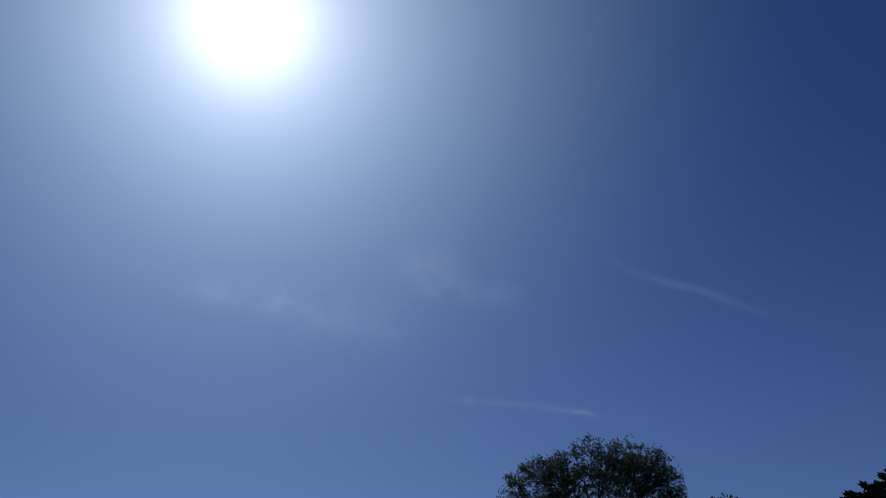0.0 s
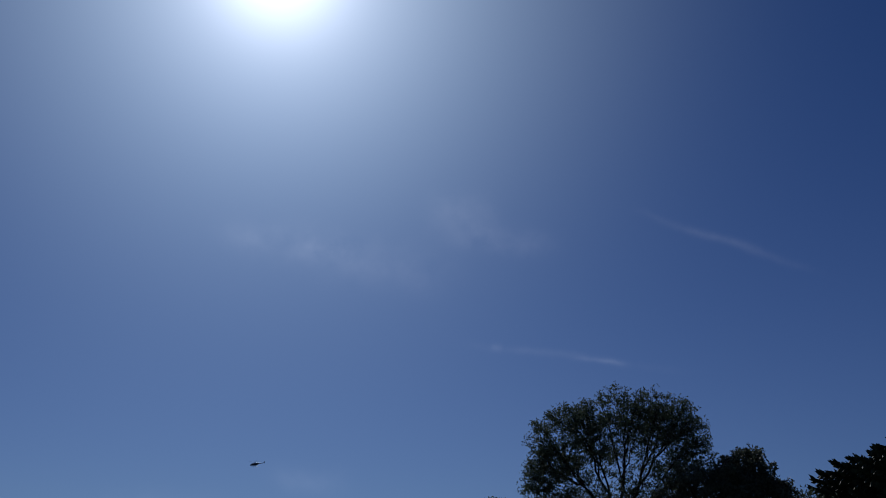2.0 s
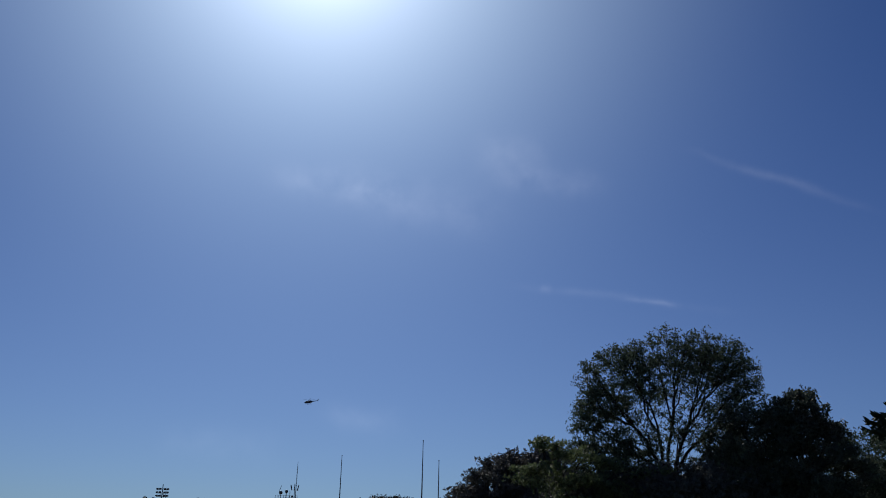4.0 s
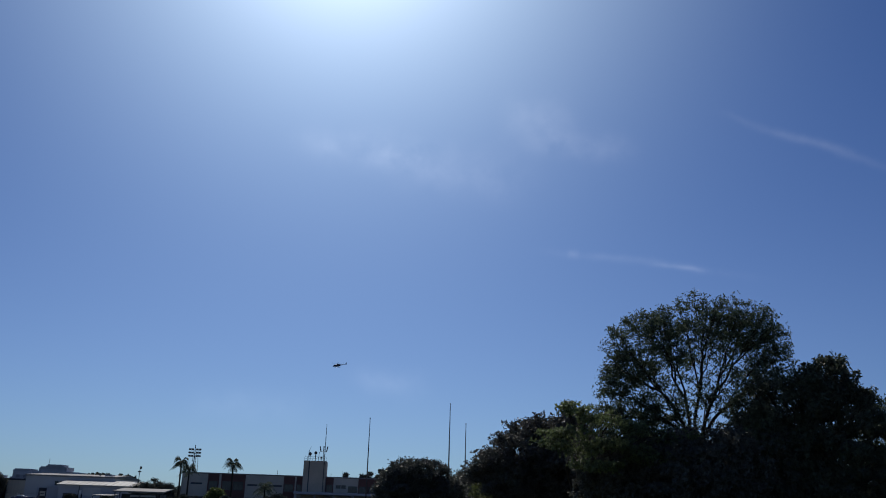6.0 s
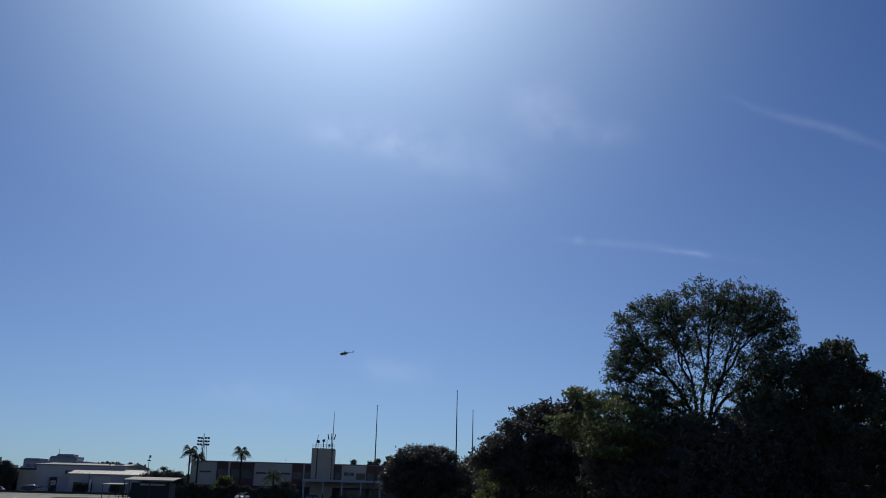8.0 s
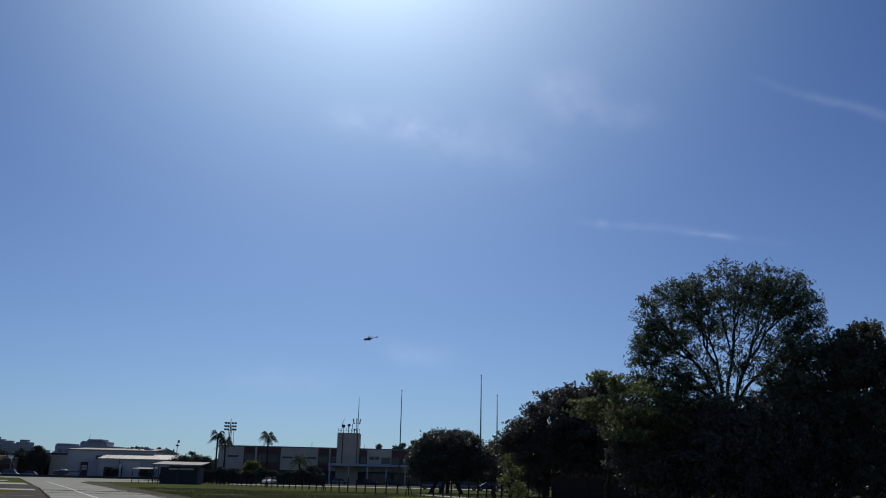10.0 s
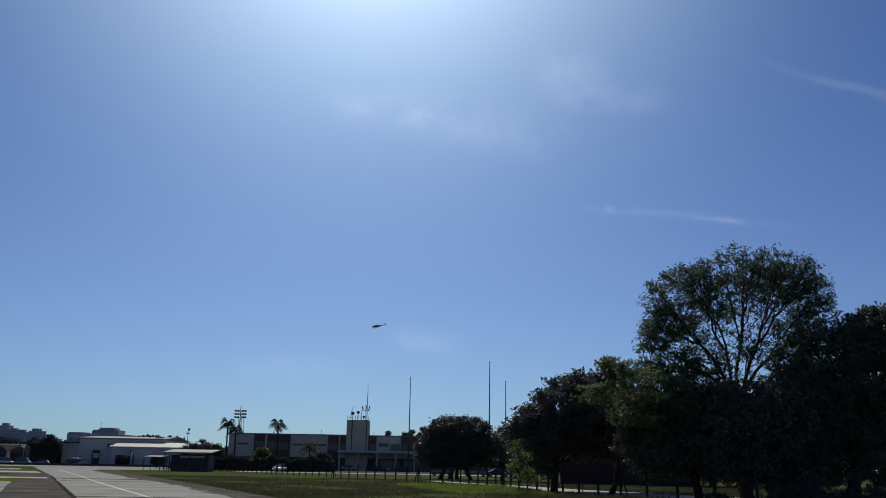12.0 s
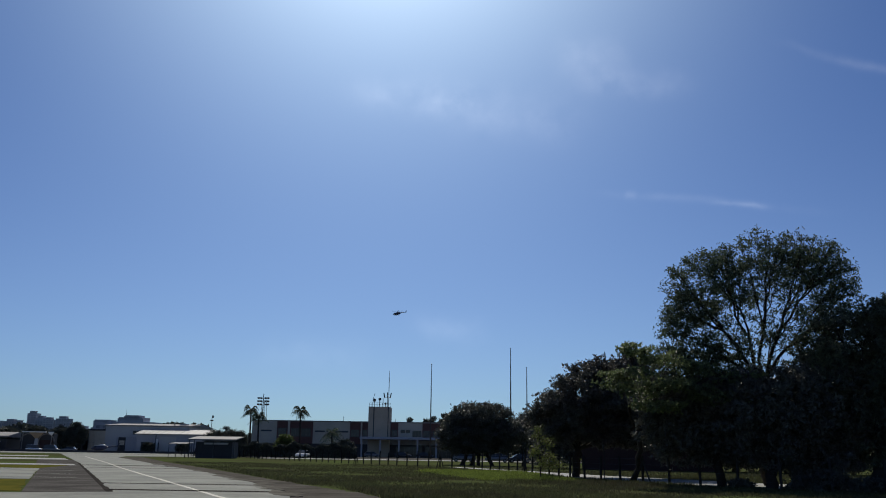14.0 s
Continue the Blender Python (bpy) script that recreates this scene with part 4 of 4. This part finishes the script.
    part("wall", boxes((-19.5, -11.9, 4.0, 30, 0, 7.3), (-11.9, 16.6, 0, 30, 0, 8.6), bevel=0.05), M_GREYWALL, h)
    part("roof", prism(bmesh.new(), [(-0.3, 8.6), (30.3, 8.6), (30.3, 9.0), (15, 9.9), (-0.3, 9.0)], -12.2, 16.9, "x"), M_DARKROOF, h, "low pitched dull metal roof")
    part("bay_header", boxes((-19.7, -11.92, 0.0, 4.0, 7.0, 7.5)), M_DARKWALL, h, "dark header over the open bay")
    part("bay_side", boxes((-19.7, -19.2, 0.0, 4.0, 0, 7.0)), M_DARKWALL, h)
    for k in range(3):
        x = -17.4 + 1.82 * k
        part("bay_door", boxes((x, x + 1.78, 0.2 + 0.06 * k, 0.4 + 0.06 * k, 0, 6.98), bevel=0.02), M_WHITEWALL, h, "pale sliding hangar door leaf")
    for x in (-2.5, -1.0):
        window(h, x, x + 1.1, 6.0, 7.0, 0, 1)
    part("recess_shade", boxes((-7.2, -3.75, -0.06, -0.003, 0, 4.9)), M_DARKWALL, h, "flat dark sheet for the shade in a doorway")
    part("door_leaf", boxes((-7.9, -7.25, -0.12, -0.003, 0, 4.9)), M_BLUEWALL, h, "blue-grey open door leaf")
    part("annex", boxes((-3.7, 1.2, -3.0, -0.01, 0, 4.9), (-3.85, 1.35, -3.15, -0.01, 4.9, 5.1), bevel=0.03), M_BLUEWALL, h, "flat-roofed blue-grey annex")
    sign = part("sign", boxes((-5.6, -3.9, -3.4, -3.3, 2.3, 3.8), bevel=0.02), M_WHITEWALL, h, "white sign board with unreadable writing")
    part("sign_bar", boxes((-5.3, -4.2, -3.42, -3.402, 2.9, 3.1)), M_DARKMETAL, sign)
    part("sign_post", boxes((-5.5, -5.4, -3.3, -3.2, 0, 2.3), (-4.1, -4.0, -3.3, -3.2, 0, 2.3)), M_DARKMETAL, sign)
    part("flue", tube(bmesh.new(), [(10.6, 3, 8.9), (10.6, 3, 10.2)], 0.22, 8), M_DARKMETAL, h)
    part("roof_unit", boxes((12.2, 14.6, 3, 6, 8.9, 9.8), bevel=0.05), M_GREYWALL, h, "small roof plant box")
    s = empty("low_hangar", pose(-89, 288, 0), "long low hangar under a sunlit pale metal roof", "hangar")
    part("wall", boxes((-11.5, 12, 0, 7.8, 0, 5.9), bevel=0.04), M_BLUEWALL, s)
    part("roof", prism(bmesh.new(), [(-0.8, 5.9), (-0.8, 6.1), (8.0, 7.7), (8.0, 5.9)], -12.0, 12.8, "x"), M_ROOF, s, "sunlit sloping pale metal roof")
    for x in (-8.5, -3.0, 4.0):
        part("door", boxes((x - 1.4, x + 1.4, -0.08, -0.003, 0, 3.4)), M_WHITEWALL if x > 3 else M_DARKWALL, s, "tall hangar side door")
    part("pipe", boxes((-5.2, -5.0, -0.15, -0.003, 0, 5.8)), M_DARKMETAL, s)
    part("pale_panel", boxes((-3.9, 1.6, -0.12, -0.004, 0, 5.2), bevel=0.02), M_GREYWALL, s, "stretch of wall painted paler, as it faces the light differently")
    part("white_jamb", boxes((-4.9, -4.3, -0.4, -0.004, 0, 4.4), bevel=0.02), M_CITYPALE, s, "white painted door jamb")
    for k in range(12):
        x = -11.6 + 2.05 * k
        part("roof_rib", prism(bmesh.new(), [(-0.85, 6.1), (-0.85, 6.16), (8.0, 7.77), (8.0, 7.71)], x, x + 0.08, "x"), M_ROOF, s)
    g = empty("arched_hangars", pose(-121.2, 262, 0), "pair of dark arched hangars under a pale winged fascia", "hangar")
    arc = [(-2.3 * math.cos(a), 2.9 + 2.2 * math.sin(a)) for a in np.linspace(0, math.pi, 13)]
    for x in (-2.75, 2.75):
        part("arch", prism(bmesh.new(), [(px + x, pz) for px, pz in [(-2.3, 0), *arc, (2.3, 0)]], -0.006, 0.6), M_DARKWALL, g, "solid dark sheet for the shade inside a rounded arch")
        part("arch_rim", prism(bmesh.new(), [(px * 1.06 + x, 2.9 + (pz - 2.9) * 1.08) for px, pz in arc] + [(px * 0.98 + x, 2.9 + (pz - 2.9) * 0.98) for px, pz in arc[::-1]], -0.25, -0.01), M_DARKROOF, g, "thin dull rim round the arch")
        part("door", boxes((x - 1.9, x + 1.9, -0.1, -0.012, 0, 3.4)), M_RED if x > 0 else M_DARKWALL, g, "dull closed hangar door")
    part("body", boxes((-5.1, 4.9, 0.0, 2.4, 0, 5.3), bevel=0.04), M_DARKWALL, g, "added box behind the arches, shade put into its dark colour")
    part("pillar", prism(bmesh.new(), [(-0.75, 0), (0.75, 0), (0.4, 3.8), (-0.4, 3.8)], -0.8, -0.3), M_GREYWALL, g, "pale tapering pillar between the arches")
    part("gable_board", prism(bmesh.new(), [(-2.2, 5.5), (2.2, 5.5), (0.4, 3.8), (-0.4, 3.8)], -1.0, -0.8), M_TAN, g, "tan V-shaped board under the fascia")
    part("roof_edge", boxes((-4.4, 2.7, -1.3, -0.5, 5.52, 5.86), bevel=0.03), M_CITYPALE, g, "pale flat fascia over the arches")
    part("wing", prism(bmesh.new(), [(3.2, 5.8), (5.2, 5.8), (4.5, 4.6)], -1.0, -0.8), M_CITYPALE, g, "pale triangular wing of the fascia")
    part("fascia_post", boxes((4.4, 4.6, -0.9, -0.7, 0, 4.7)), M_DARKROOF, g)
    part("fascia_post", boxes((-4.3, -4.1, -0.9, -0.7, 0, 5.5)), M_DARKROOF, g)
    o = empty("open_shed", pose(-142, 258, 0), "long low shed with a dull roof and pale wall", "shed")
    part("wall", boxes((-30, 13, 1, 12, 0, 3.4)), M_DARKWALL, o)
    part("roof", gable(bmesh.new(), -31, 14, 0, 13, 4.4, 5.6, 4.0), M_DARKROOF, o)
    part("kiosk", boxes((3, 11, -4, 1, 0, 2.6), (2.6, 11.4, -4.4, 1, 2.6, 2.85)), M_GREYWALL, o, "pale low annex")
    k = empty("guard_shed", pose(-39.2, 150, 0), "dark lean-to shed with a flat overhanging roof", "shed")
    part("wall", boxes((-3.0, 3.3, 0.6, 5, 0, 2.75)), M_DARKWALL, k)
    part("roof", prism(bmesh.new(), [(-0.4, 3.05), (-0.4, 3.2), (5.6, 3.75), (5.6, 3.6)], -4.2, 4.1, "x"), M_DARKROOF, k, "thin sloping sheet roof")
    part("fascia", boxes((-4.2, 4.1, -0.46, -0.4, 2.98, 3.2)), M_DARKROOF, k)
    for x in (-3.9, -3.1, 0.2, 3.8):
        part("post", boxes((x - 0.07, x + 0.07, -0.2, -0.06, 0, 3.05)), M_DARKMETAL, k)
    part("stored_board", boxes((-1.5, 2.6, 0.2, 0.58, 2.3, 2.6)), M_GREYWALL, k, "pale boards stored under the roof")
    c = empty("carport", pose(-45.2, 152, 0), "light frame shelter with a dull sheet roof", "shelter")
    part("roof", prism(bmesh.new(), [(-2, 2.3), (-2, 2.38), (2.5, 2.6), (2.5, 2.52)], -1.7, 1.5, "x"), M_DARKROOF, c)
    for x in (-1.5, 1.3):
        for y in (-1.8, 2.2):
            part("post", boxes((x - 0.05, x + 0.05, y - 0.05, y + 0.05, 0, 2.35)), M_DARKMETAL, c)


make_hangars()


# ---- blocks and the far city ----
def block(name, x, y, tiers, label, storey=3.0, category="building", mat=None):
    """Stacked storeys with recessed window bands. Tiers: x0, x1, depth, top."""
    b = empty(name, pose(x, y, 0), label, category)
    low = 0.0
    for x0, x1, dep, top in tiers:
        part("core", boxes((x0 + 0.4, x1 - 0.4, 0.4, dep - 0.4, low, top)), M_CITYDARK, b, "dark window bands")
        rows = []
        z = low
        while z < top - 0.5:
            rows.append((x0, x1, 0, dep, z, min(z + storey * 0.52, top)))
            z += storey
        rows.append((x0 - 0.1, x1 + 0.1, -0.1, dep + 0.1, top - 0.8, top + 0.4))
        n = max(2, int((x1 - x0) / 4))
        for k in range(n + 1):
            px = x0 + (x1 - x0) * k / n
            rows.append((px - 0.7, px + 0.7, 0.05, 0.6, low, top - 0.1))
        for row in rows:
            part("storey_band", boxes(row), mat or M_CITY, b)
        low = top
    return b


block("office_block", -150, 420, [(-9, 11, 14, 13.2), (-6, 5, 12, 15.4), (-3, 3.5, 8, 16.4)], "stepped grey office block behind the hangars")
block("office_block", -168, 430, [(-3.6, 3.4, 10, 14.4)], "small grey office block behind the hangars")
city = [(-820, 26, 40), (-790, 30, 46), (-768, 14, 43), (-748, 22, 46), (-731, 13, 44), (-717, 15, 61), (-699, 18, 52.5), (-682, 17, 50), (-655, 22, 52), (-636, 10, 43), (-622, 18, 36), (-603, 14, 34)]
for k, (x, w, h) in enumerate(city):
    tiers = [(-w / 2, w / 2, 18, h - 4), (-w / 4, w / 4, 12, h)]
    block("apartment_tower", x, 1500 + 6 * ((k * 7) % 4), tiers, "grey apartment tower in the far city, haze put into its colour", 3.2)


def far_woods():
    rng = np.random.default_rng(77)
    rows = []
    for cx, cy, w, h, n in ((-150, 460, 60, 9, 5200), (-190, 400, 45, 11, 4200), (-80, 380, 45, 12, 9000), (-690, 1400, 170, 30, 9000), (-215, 420, 70, 13, 6000), (140, 420, 260, 13, 12000), (20, 420, 80, 11, 5000)):
        x = cx + rng.uniform(-w, w, n)
        top = h * (0.65 + 0.35 * np.sin(x * 0.19 + cx) * np.sin(x * 0.067))
        z = top * rng.uniform(0, 1, n) ** 0.6
        rows.append(np.stack([x, cy + rng.uniform(-8, 8, n), z], 1))
    pts = np.concatenate(rows)
    me = leaf_mesh("far_woods", pts, 9, 2.4, 0.1, 0.8)
    me.materials.append(M_LEAFFAR)
    tagged(new("far_woods", me), "dark line of distant woods along the airfield edge", "woods", kind="stuff")


far_woods()


# ---- poles ----
def flag_pole(x, y, h, label):
    p = empty("flagpole", pose(x, y, 0), label, "pole", "bare poles before the terminal")
    part("shaft", tube(bmesh.new(), [(0, 0, -0.2), (0, 0, h * 0.5), (0, 0, h)], [0.19, 0.15, 0.07], 8), M_DARKMETAL, p, smooth=True)
    part("base", boxes((-0.4, 0.4, -0.4, 0.4, -0.1, 0.35), bevel=0.04), M_POST, p)
    bm = bmesh.new()
    bmesh.ops.create_uvsphere(bm, u_segments=8, v_segments=6, radius=0.14, matrix=Matrix.Translation((0, 0, h)))
    part("finial", bm, M_DARKMETAL, p)


tp = empty("marker_post", pose(10.6, 56.2, 0), "thin grey upright post at the fence", "post")
part("shaft", tube(bmesh.new(), [(0, 0, -0.2), (0, 0, 2.3)], 0.03, 6), M_POST, tp)
part("cap", boxes((-0.05, 0.05, -0.05, 0.05, 2.3, 2.36)), M_POST, tp)
flag_pole(-2.4, 215, 23.2, "tall thin bare pole before the terminal")
flag_pole(15.5, 190, 24.5, "tallest thin bare pole behind the round tree")
flag_pole(20.1, 200, 21.2, "thin bare pole beside the dense tree")


def flood_mast():
    p = empty("floodlight_mast", pose(-51.5, 250, 0), "steel mast with three rows of floodlights", "mast")
    part("shaft", tube(bmesh.new(), [(0, 0, -0.2), (0, 0, 17.4)], [0.3, 0.1], 8), M_DARKMETAL, p, smooth=True)
    for x in (-0.55, 0.55, 1.3):
        part("ladder_rail", tube(bmesh.new(), [(x, 0, 9 if x > 1 else 0), (x * 0.7, 0, 15.6)], 0.06, 4), M_DARKMETAL, p)
    for k in range(13):
        z = 1.0 + 1.1 * k
        part("brace", tube(bmesh.new(), [(-0.53, 0, z), (0.53, 0, z + 0.55), (-0.5, 0, z + 1.1)], 0.035, 4), M_DARKMETAL, p)
    for z in (14.3, 15.2, 16.1):
        part("cross_arm", boxes((-1.6, 1.6, -0.06, 0.06, z - 0.25, z - 0.15)), M_DARKMETAL, p)
        for x in (-1.4, -0.62, 0.62, 1.4):
            lamp = part("floodlight", boxes((x - 0.34, x + 0.34, -0.35, 0.2, z - 0.15, z + 0.26), bevel=0.1), M_DARKMETAL, p)
            part("lens", boxes((x - 0.24, x + 0.24, -0.38, -0.355, z - 0.06, z + 0.18)), M_GLASS, lamp)


flood_mast()
lm = empty("lamp_mast", pose(-79.2, 300, 0), "thin lamp mast behind the low hangar", "mast")
part("shaft", tube(bmesh.new(), [(0, 0, -0.2), (0, 0, 12.6)], [0.14, 0.09], 6), M_DARKMETAL, lm)
part("lamp_head", boxes((-0.5, 0.5, -0.3, 0.3, 10.9, 11.3), bevel=0.05), M_DARKMETAL, lm)
part("siren", boxes((-0.05, 0.6, -0.2, 0.2, 12.0, 12.8), bevel=0.05), M_DARKMETAL, lm)
am = empty("radio_mast", pose(-218, 600, 0), "very thin radio mast beyond the hangars", "mast")
part("shaft", tube(bmesh.new(), [(0, 0, -0.2), (0, 0, 27)], [0.25, 0.1], 5), M_METAL, am)


tagged(finish("barrier", boxes((-128, -66, 243, 243.3, -0.1, 0.55), (-128, -66, 242.95, 243.35, 0.55, 0.62), bevel=0.02), M_DARKWALL), "long low dark strip along the apron edge", "barrier", kind="structure")


# ---- vehicles ----
def wheel_mesh(bm, x, y, r, w, n=14):
    return prism(bm, [(x + r * math.cos(2 * math.pi * k / n), r + r * math.sin(2 * math.pi * k / n)) for k in range(n)], y - w / 2, y + w / 2)


def car(x, y, yaw, paint, label, kind="saloon"):
    c = empty("car", pose(x, y, 0.02, 0, 0, yaw), label, "car", "cars parked by the terminal")
    tall = 1.46 if kind == "saloon" else 1.95
    low = [(-2.1, 0.35), (-2.15, 0.75), (-1.95, 0.92), (-1.0, 0.98), (1.2, 0.95), (2.0, 0.8), (2.12, 0.55), (2.05, 0.3)]
    bm = prism(bmesh.new(), low, -0.86, 0.86)
    bmesh.ops.bevel(bm, geom=list(bm.edges), offset=0.06, segments=2, affect="EDGES")
    part("body", bm, paint, c, smooth=True)
    top = [(-2.05, 0.93), (-1.98, tall - 0.1), (-1.8, tall), (0.5, tall), (0.85, tall - 0.08), (1.55, 0.93)] if kind == "van" else [(-1.85, 0.93), (-1.35, tall - 0.06), (-0.9, tall), (0.2, tall), (0.55, tall - 0.08), (1.25, 0.93)]
    bm = bmesh.new()
    r0, r1 = [[bm.verts.new((px, s * (0.80 - 0.14 * (pz - 0.93) / (tall - 0.93)), pz)) for px, pz in top] for s in (-1, 1)]
    n = len(top)
    for k in range(n):
        bm.faces.new((r0[k], r0[(k + 1) % n], r1[(k + 1) % n], r1[k]))
    bm.faces.new(r0[::-1])
    bm.faces.new(r1)
    part("cabin", bm, M_GLASS, c, "dark glazed cabin")
    part("roof", boxes((-1.78 if kind == "van" else -1.32, 0.45, -0.66, 0.66, tall - 0.03, tall + 0.03), bevel=0.025), paint, c)
    for s in (-1, 1):
        for px in (-1.3, 1.35):
            tyre = part("wheel", wheel_mesh(bmesh.new(), px, s * 0.78, 0.32, 0.2), M_TYRE, c)
            part("rim", wheel_mesh(bmesh.new(), px, s * 0.885, 0.19, 0.012), M_METAL, tyre).location = (0, 0, 0.13)
        part("headlight", boxes((2.0, 2.13, s * 0.6 - 0.15, s * 0.6 + 0.15, 0.62, 0.76), bevel=0.02), M_CARWHITE, c)
        part("tail_light", boxes((-2.17, -2.1, s * 0.62 - 0.14, s * 0.62 + 0.14, 0.62, 0.8), bevel=0.02), M_RED, c)
    return c


car(-27.4, 174.5, -100, M_CARWHITE, "white hatchback parked before the terminal")
car(-17.5, 224, 12, M_CARSILVER, "silver saloon parked before the canopy")
car(-9.5, 225, -8, M_CARDARK, "dark saloon parked before the canopy")
car(-4.0, 226, 5, M_CARDARK, "dark saloon parked before the canopy")
car(4.2, 152, 178, M_CARSILVER, "silver saloon parked beyond the round tree")
car(9.9, 150, 176, M_CARSILVER, "silver saloon parked beyond the round tree")
car(13.6, 149, 181, M_CARDARK, "dark saloon parked beyond the round tree")
car(-118.2, 254, 12, M_CARWHITE, "white van parked by the arched hangars", "van")
car(-113.4, 254.6, 6, M_CARSILVER, "silver van parked by the arched hangars", "van")
car(-108.4, 255, 183, M_CARSILVER, "silver saloon parked by the arched hangars")


# ---- helicopters ----
def helicopter(m, label, paint, second, spin=20):
    h = empty("helicopter", m, label, "helicopter")
    part("fuselage", loft(bmesh.new(), [(5.2, -0.25, 0.05, 0.05), (4.8, -0.2, 0.5, 0.42), (4.0, 0.0, 0.85, 0.75), (2.8, 0.15, 1.0, 1.0), (1.0, 0.2, 1.0, 1.1), (-0.6, 0.3, 0.85, 0.95),
                                        (-1.8, 0.5, 0.5, 0.6), (-2.6, 0.62, 0.3, 0.36)]), paint, h, smooth=True)
    part("windscreen", loft(bmesh.new(), [(4.55, 0.08, 0.3, 0.2), (4.0, 0.3, 0.78, 0.5), (3.2, 0.45, 0.99, 0.74), (2.6, 0.5, 1.02, 0.68), (2.3, 0.5, 1.01, 0.5)]), M_GLASS, h, "curved dark windscreen", True)
    part("engine_cowl", loft(bmesh.new(), [(1.8, 1.25, 0.2, 0.1), (1.2, 1.35, 0.5, 0.36), (-0.4, 1.3, 0.5, 0.4), (-1.6, 1.0, 0.25, 0.25)]), second, h, "pale engine cowling", True)
    part("tail_boom", loft(bmesh.new(), [(-2.2, 0.62, 0.34, 0.38), (-4.5, 0.82, 0.22, 0.25), (-6.6, 1.0, 0.13, 0.16)]), paint, h, smooth=True)
    part("tail_fin", prism(bmesh.new(), [(-6.0, 0.9), (-6.7, 0.5), (-7.0, 0.5), (-7.5, 2.5), (-7.1, 2.5)], -0.06, 0.06), paint, h)
    part("stabiliser", boxes((-5.5, -4.9, -1.1, 1.1, 0.8, 0.86), bevel=0.02), paint, h)
    part("tail_rotor", boxes((-7.1, -6.98, 0.14, 0.2, 0.6, 2.4)), M_DARKMETAL, h)
    part("rotor_mast", tube(bmesh.new(), [(0.6, 0, 1.5), (0.6, 0, 2.25)], 0.13, 8), M_DARKMETAL, h)
    for k in range(4):
        blade = part("rotor_blade", boxes((0.3, 5.4, -0.14, 0.14, 2.18, 2.23), bevel=0.01), M_DARKMETAL, h)
        blade.matrix_basis = Matrix.Translation((0.6, 0, 0)) @ pose(0, 0, 0, 0, -1.5, spin + 90 * k)
    for s in (-1, 1):
        part("skid", tube(bmesh.new(), [(3.8, s * 1.1, -1.35), (3.4, s * 1.1, -1.55), (-1.2, s * 1.1, -1.55)], 0.06, 6), M_DARKMETAL, h)
        for x in (2.4, 0.0):
            part("skid_strut", tube(bmesh.new(), [(x, s * 0.5, -0.7), (x, s * 1.1, -1.55)], 0.05, 6), M_DARKMETAL, h)
    return h


helicopter(pose(-38.8, 750, 121.4, 0, 4, 172), "dark helicopter flying over the airfield", M_HELI, M_HELIWHITE)
helicopter(pose(-101.4, 262, 1.14, 0, 0, 176) @ Matrix.Scale(0.7, 4), "dark helicopter with a pale nose parked on the apron", M_HELI, M_HELIWHITE, 45)


# ---- grass tufts near the taxiway ----
def grass_tufts():
    rng = np.random.default_rng(3)
    n = 300000
    y = 30 + 75 * rng.uniform(0, 1, n) ** 1.5
    x = rng.uniform(-0.62, 0.62, n) * y
    edge = np.interp(y, [p[1] for p in VERGE], [p[0] for p in VERGE])
    patch = np.sin(x * 0.9) * np.sin(y * 0.6) + np.sin(x * 0.37 + 1) * np.sin(y * 0.23)
    keep = (x > edge + rng.exponential(0.25, n)) & (patch + rng.normal(0, 0.6, n) > -0.5)
    near = np.interp(y, [p[1] for p in PATH_NEAR[::-1]], [p[0] for p in PATH_NEAR[::-1]])
    far = np.interp(y, [p[1] for p in PATH_FAR[::-1]], [p[0] for p in PATH_FAR[::-1]])
    keep &= (x < near - 0.1) | (x > far + 0.1) | (y < 44)
    x, y = x[keep], y[keep]
    n = len(x)
    h = rng.uniform(0.05, 0.15, n) * (1 + 0.9 * (np.abs(x - edge[keep]) < 1.0) * (np.sin(x * 3.1 + y) > -0.2) + 0.7 * ((x > 4) & (y > 48) & (y < 80)))
    a = rng.uniform(0, 2 * np.pi, n)
    w = 0.022
    v = np.zeros((n, 3, 3))
    v[:, 0] = np.stack([x - w * np.cos(a), y - w * np.sin(a), 0 * x], 1)
    v[:, 1] = np.stack([x + w * np.cos(a), y + w * np.sin(a), 0 * x], 1)
    v[:, 2] = np.stack([x + rng.normal(0, 0.06, n), y + rng.normal(0, 0.06, n), h], 1)
    me = bpy.data.meshes.new("grass_tufts")
    me.from_pydata(v.reshape(-1, 3), [], np.arange(3 * n).reshape(-1, 3))
    me.materials.append(M_BLADE)
    tagged(new("grass_tufts", me), "uneven tufts of green grass beyond the dirt verge", "grass", kind="stuff")


grass_tufts()


def sunlit_grass():
    """Rank grass clumps before the fence; the strip's sunlight is put into their colour."""
    rng = np.random.default_rng(6)
    mids = np.stack([rng.uniform(-1.5, 8.6, 420), rng.uniform(52, 76, 420)], 1)
    mids = mids[(mids[:, 0] < 8.0 - (mids[:, 1] - 60) * 0.1) & (mids[:, 0] > 14 - mids[:, 1] * 0.22)]
    xy = np.repeat(mids, 70, 0) + rng.normal(0, 0.3, (70 * len(mids), 2))
    n = len(xy)
    pts = np.concatenate([xy, rng.uniform(0.02, 0.2, (n, 1))], 1)
    me = leaf_mesh("sunlit_grass", pts, 16, 0.16, -1.6, 0.16)
    me.materials.append(M_SUNLITGRASS)
    tagged(new("sunlit_grass", me), "rank green grass clumps before the fence, sunlight put into their colour", "grass", kind="stuff")


sunlit_grass()
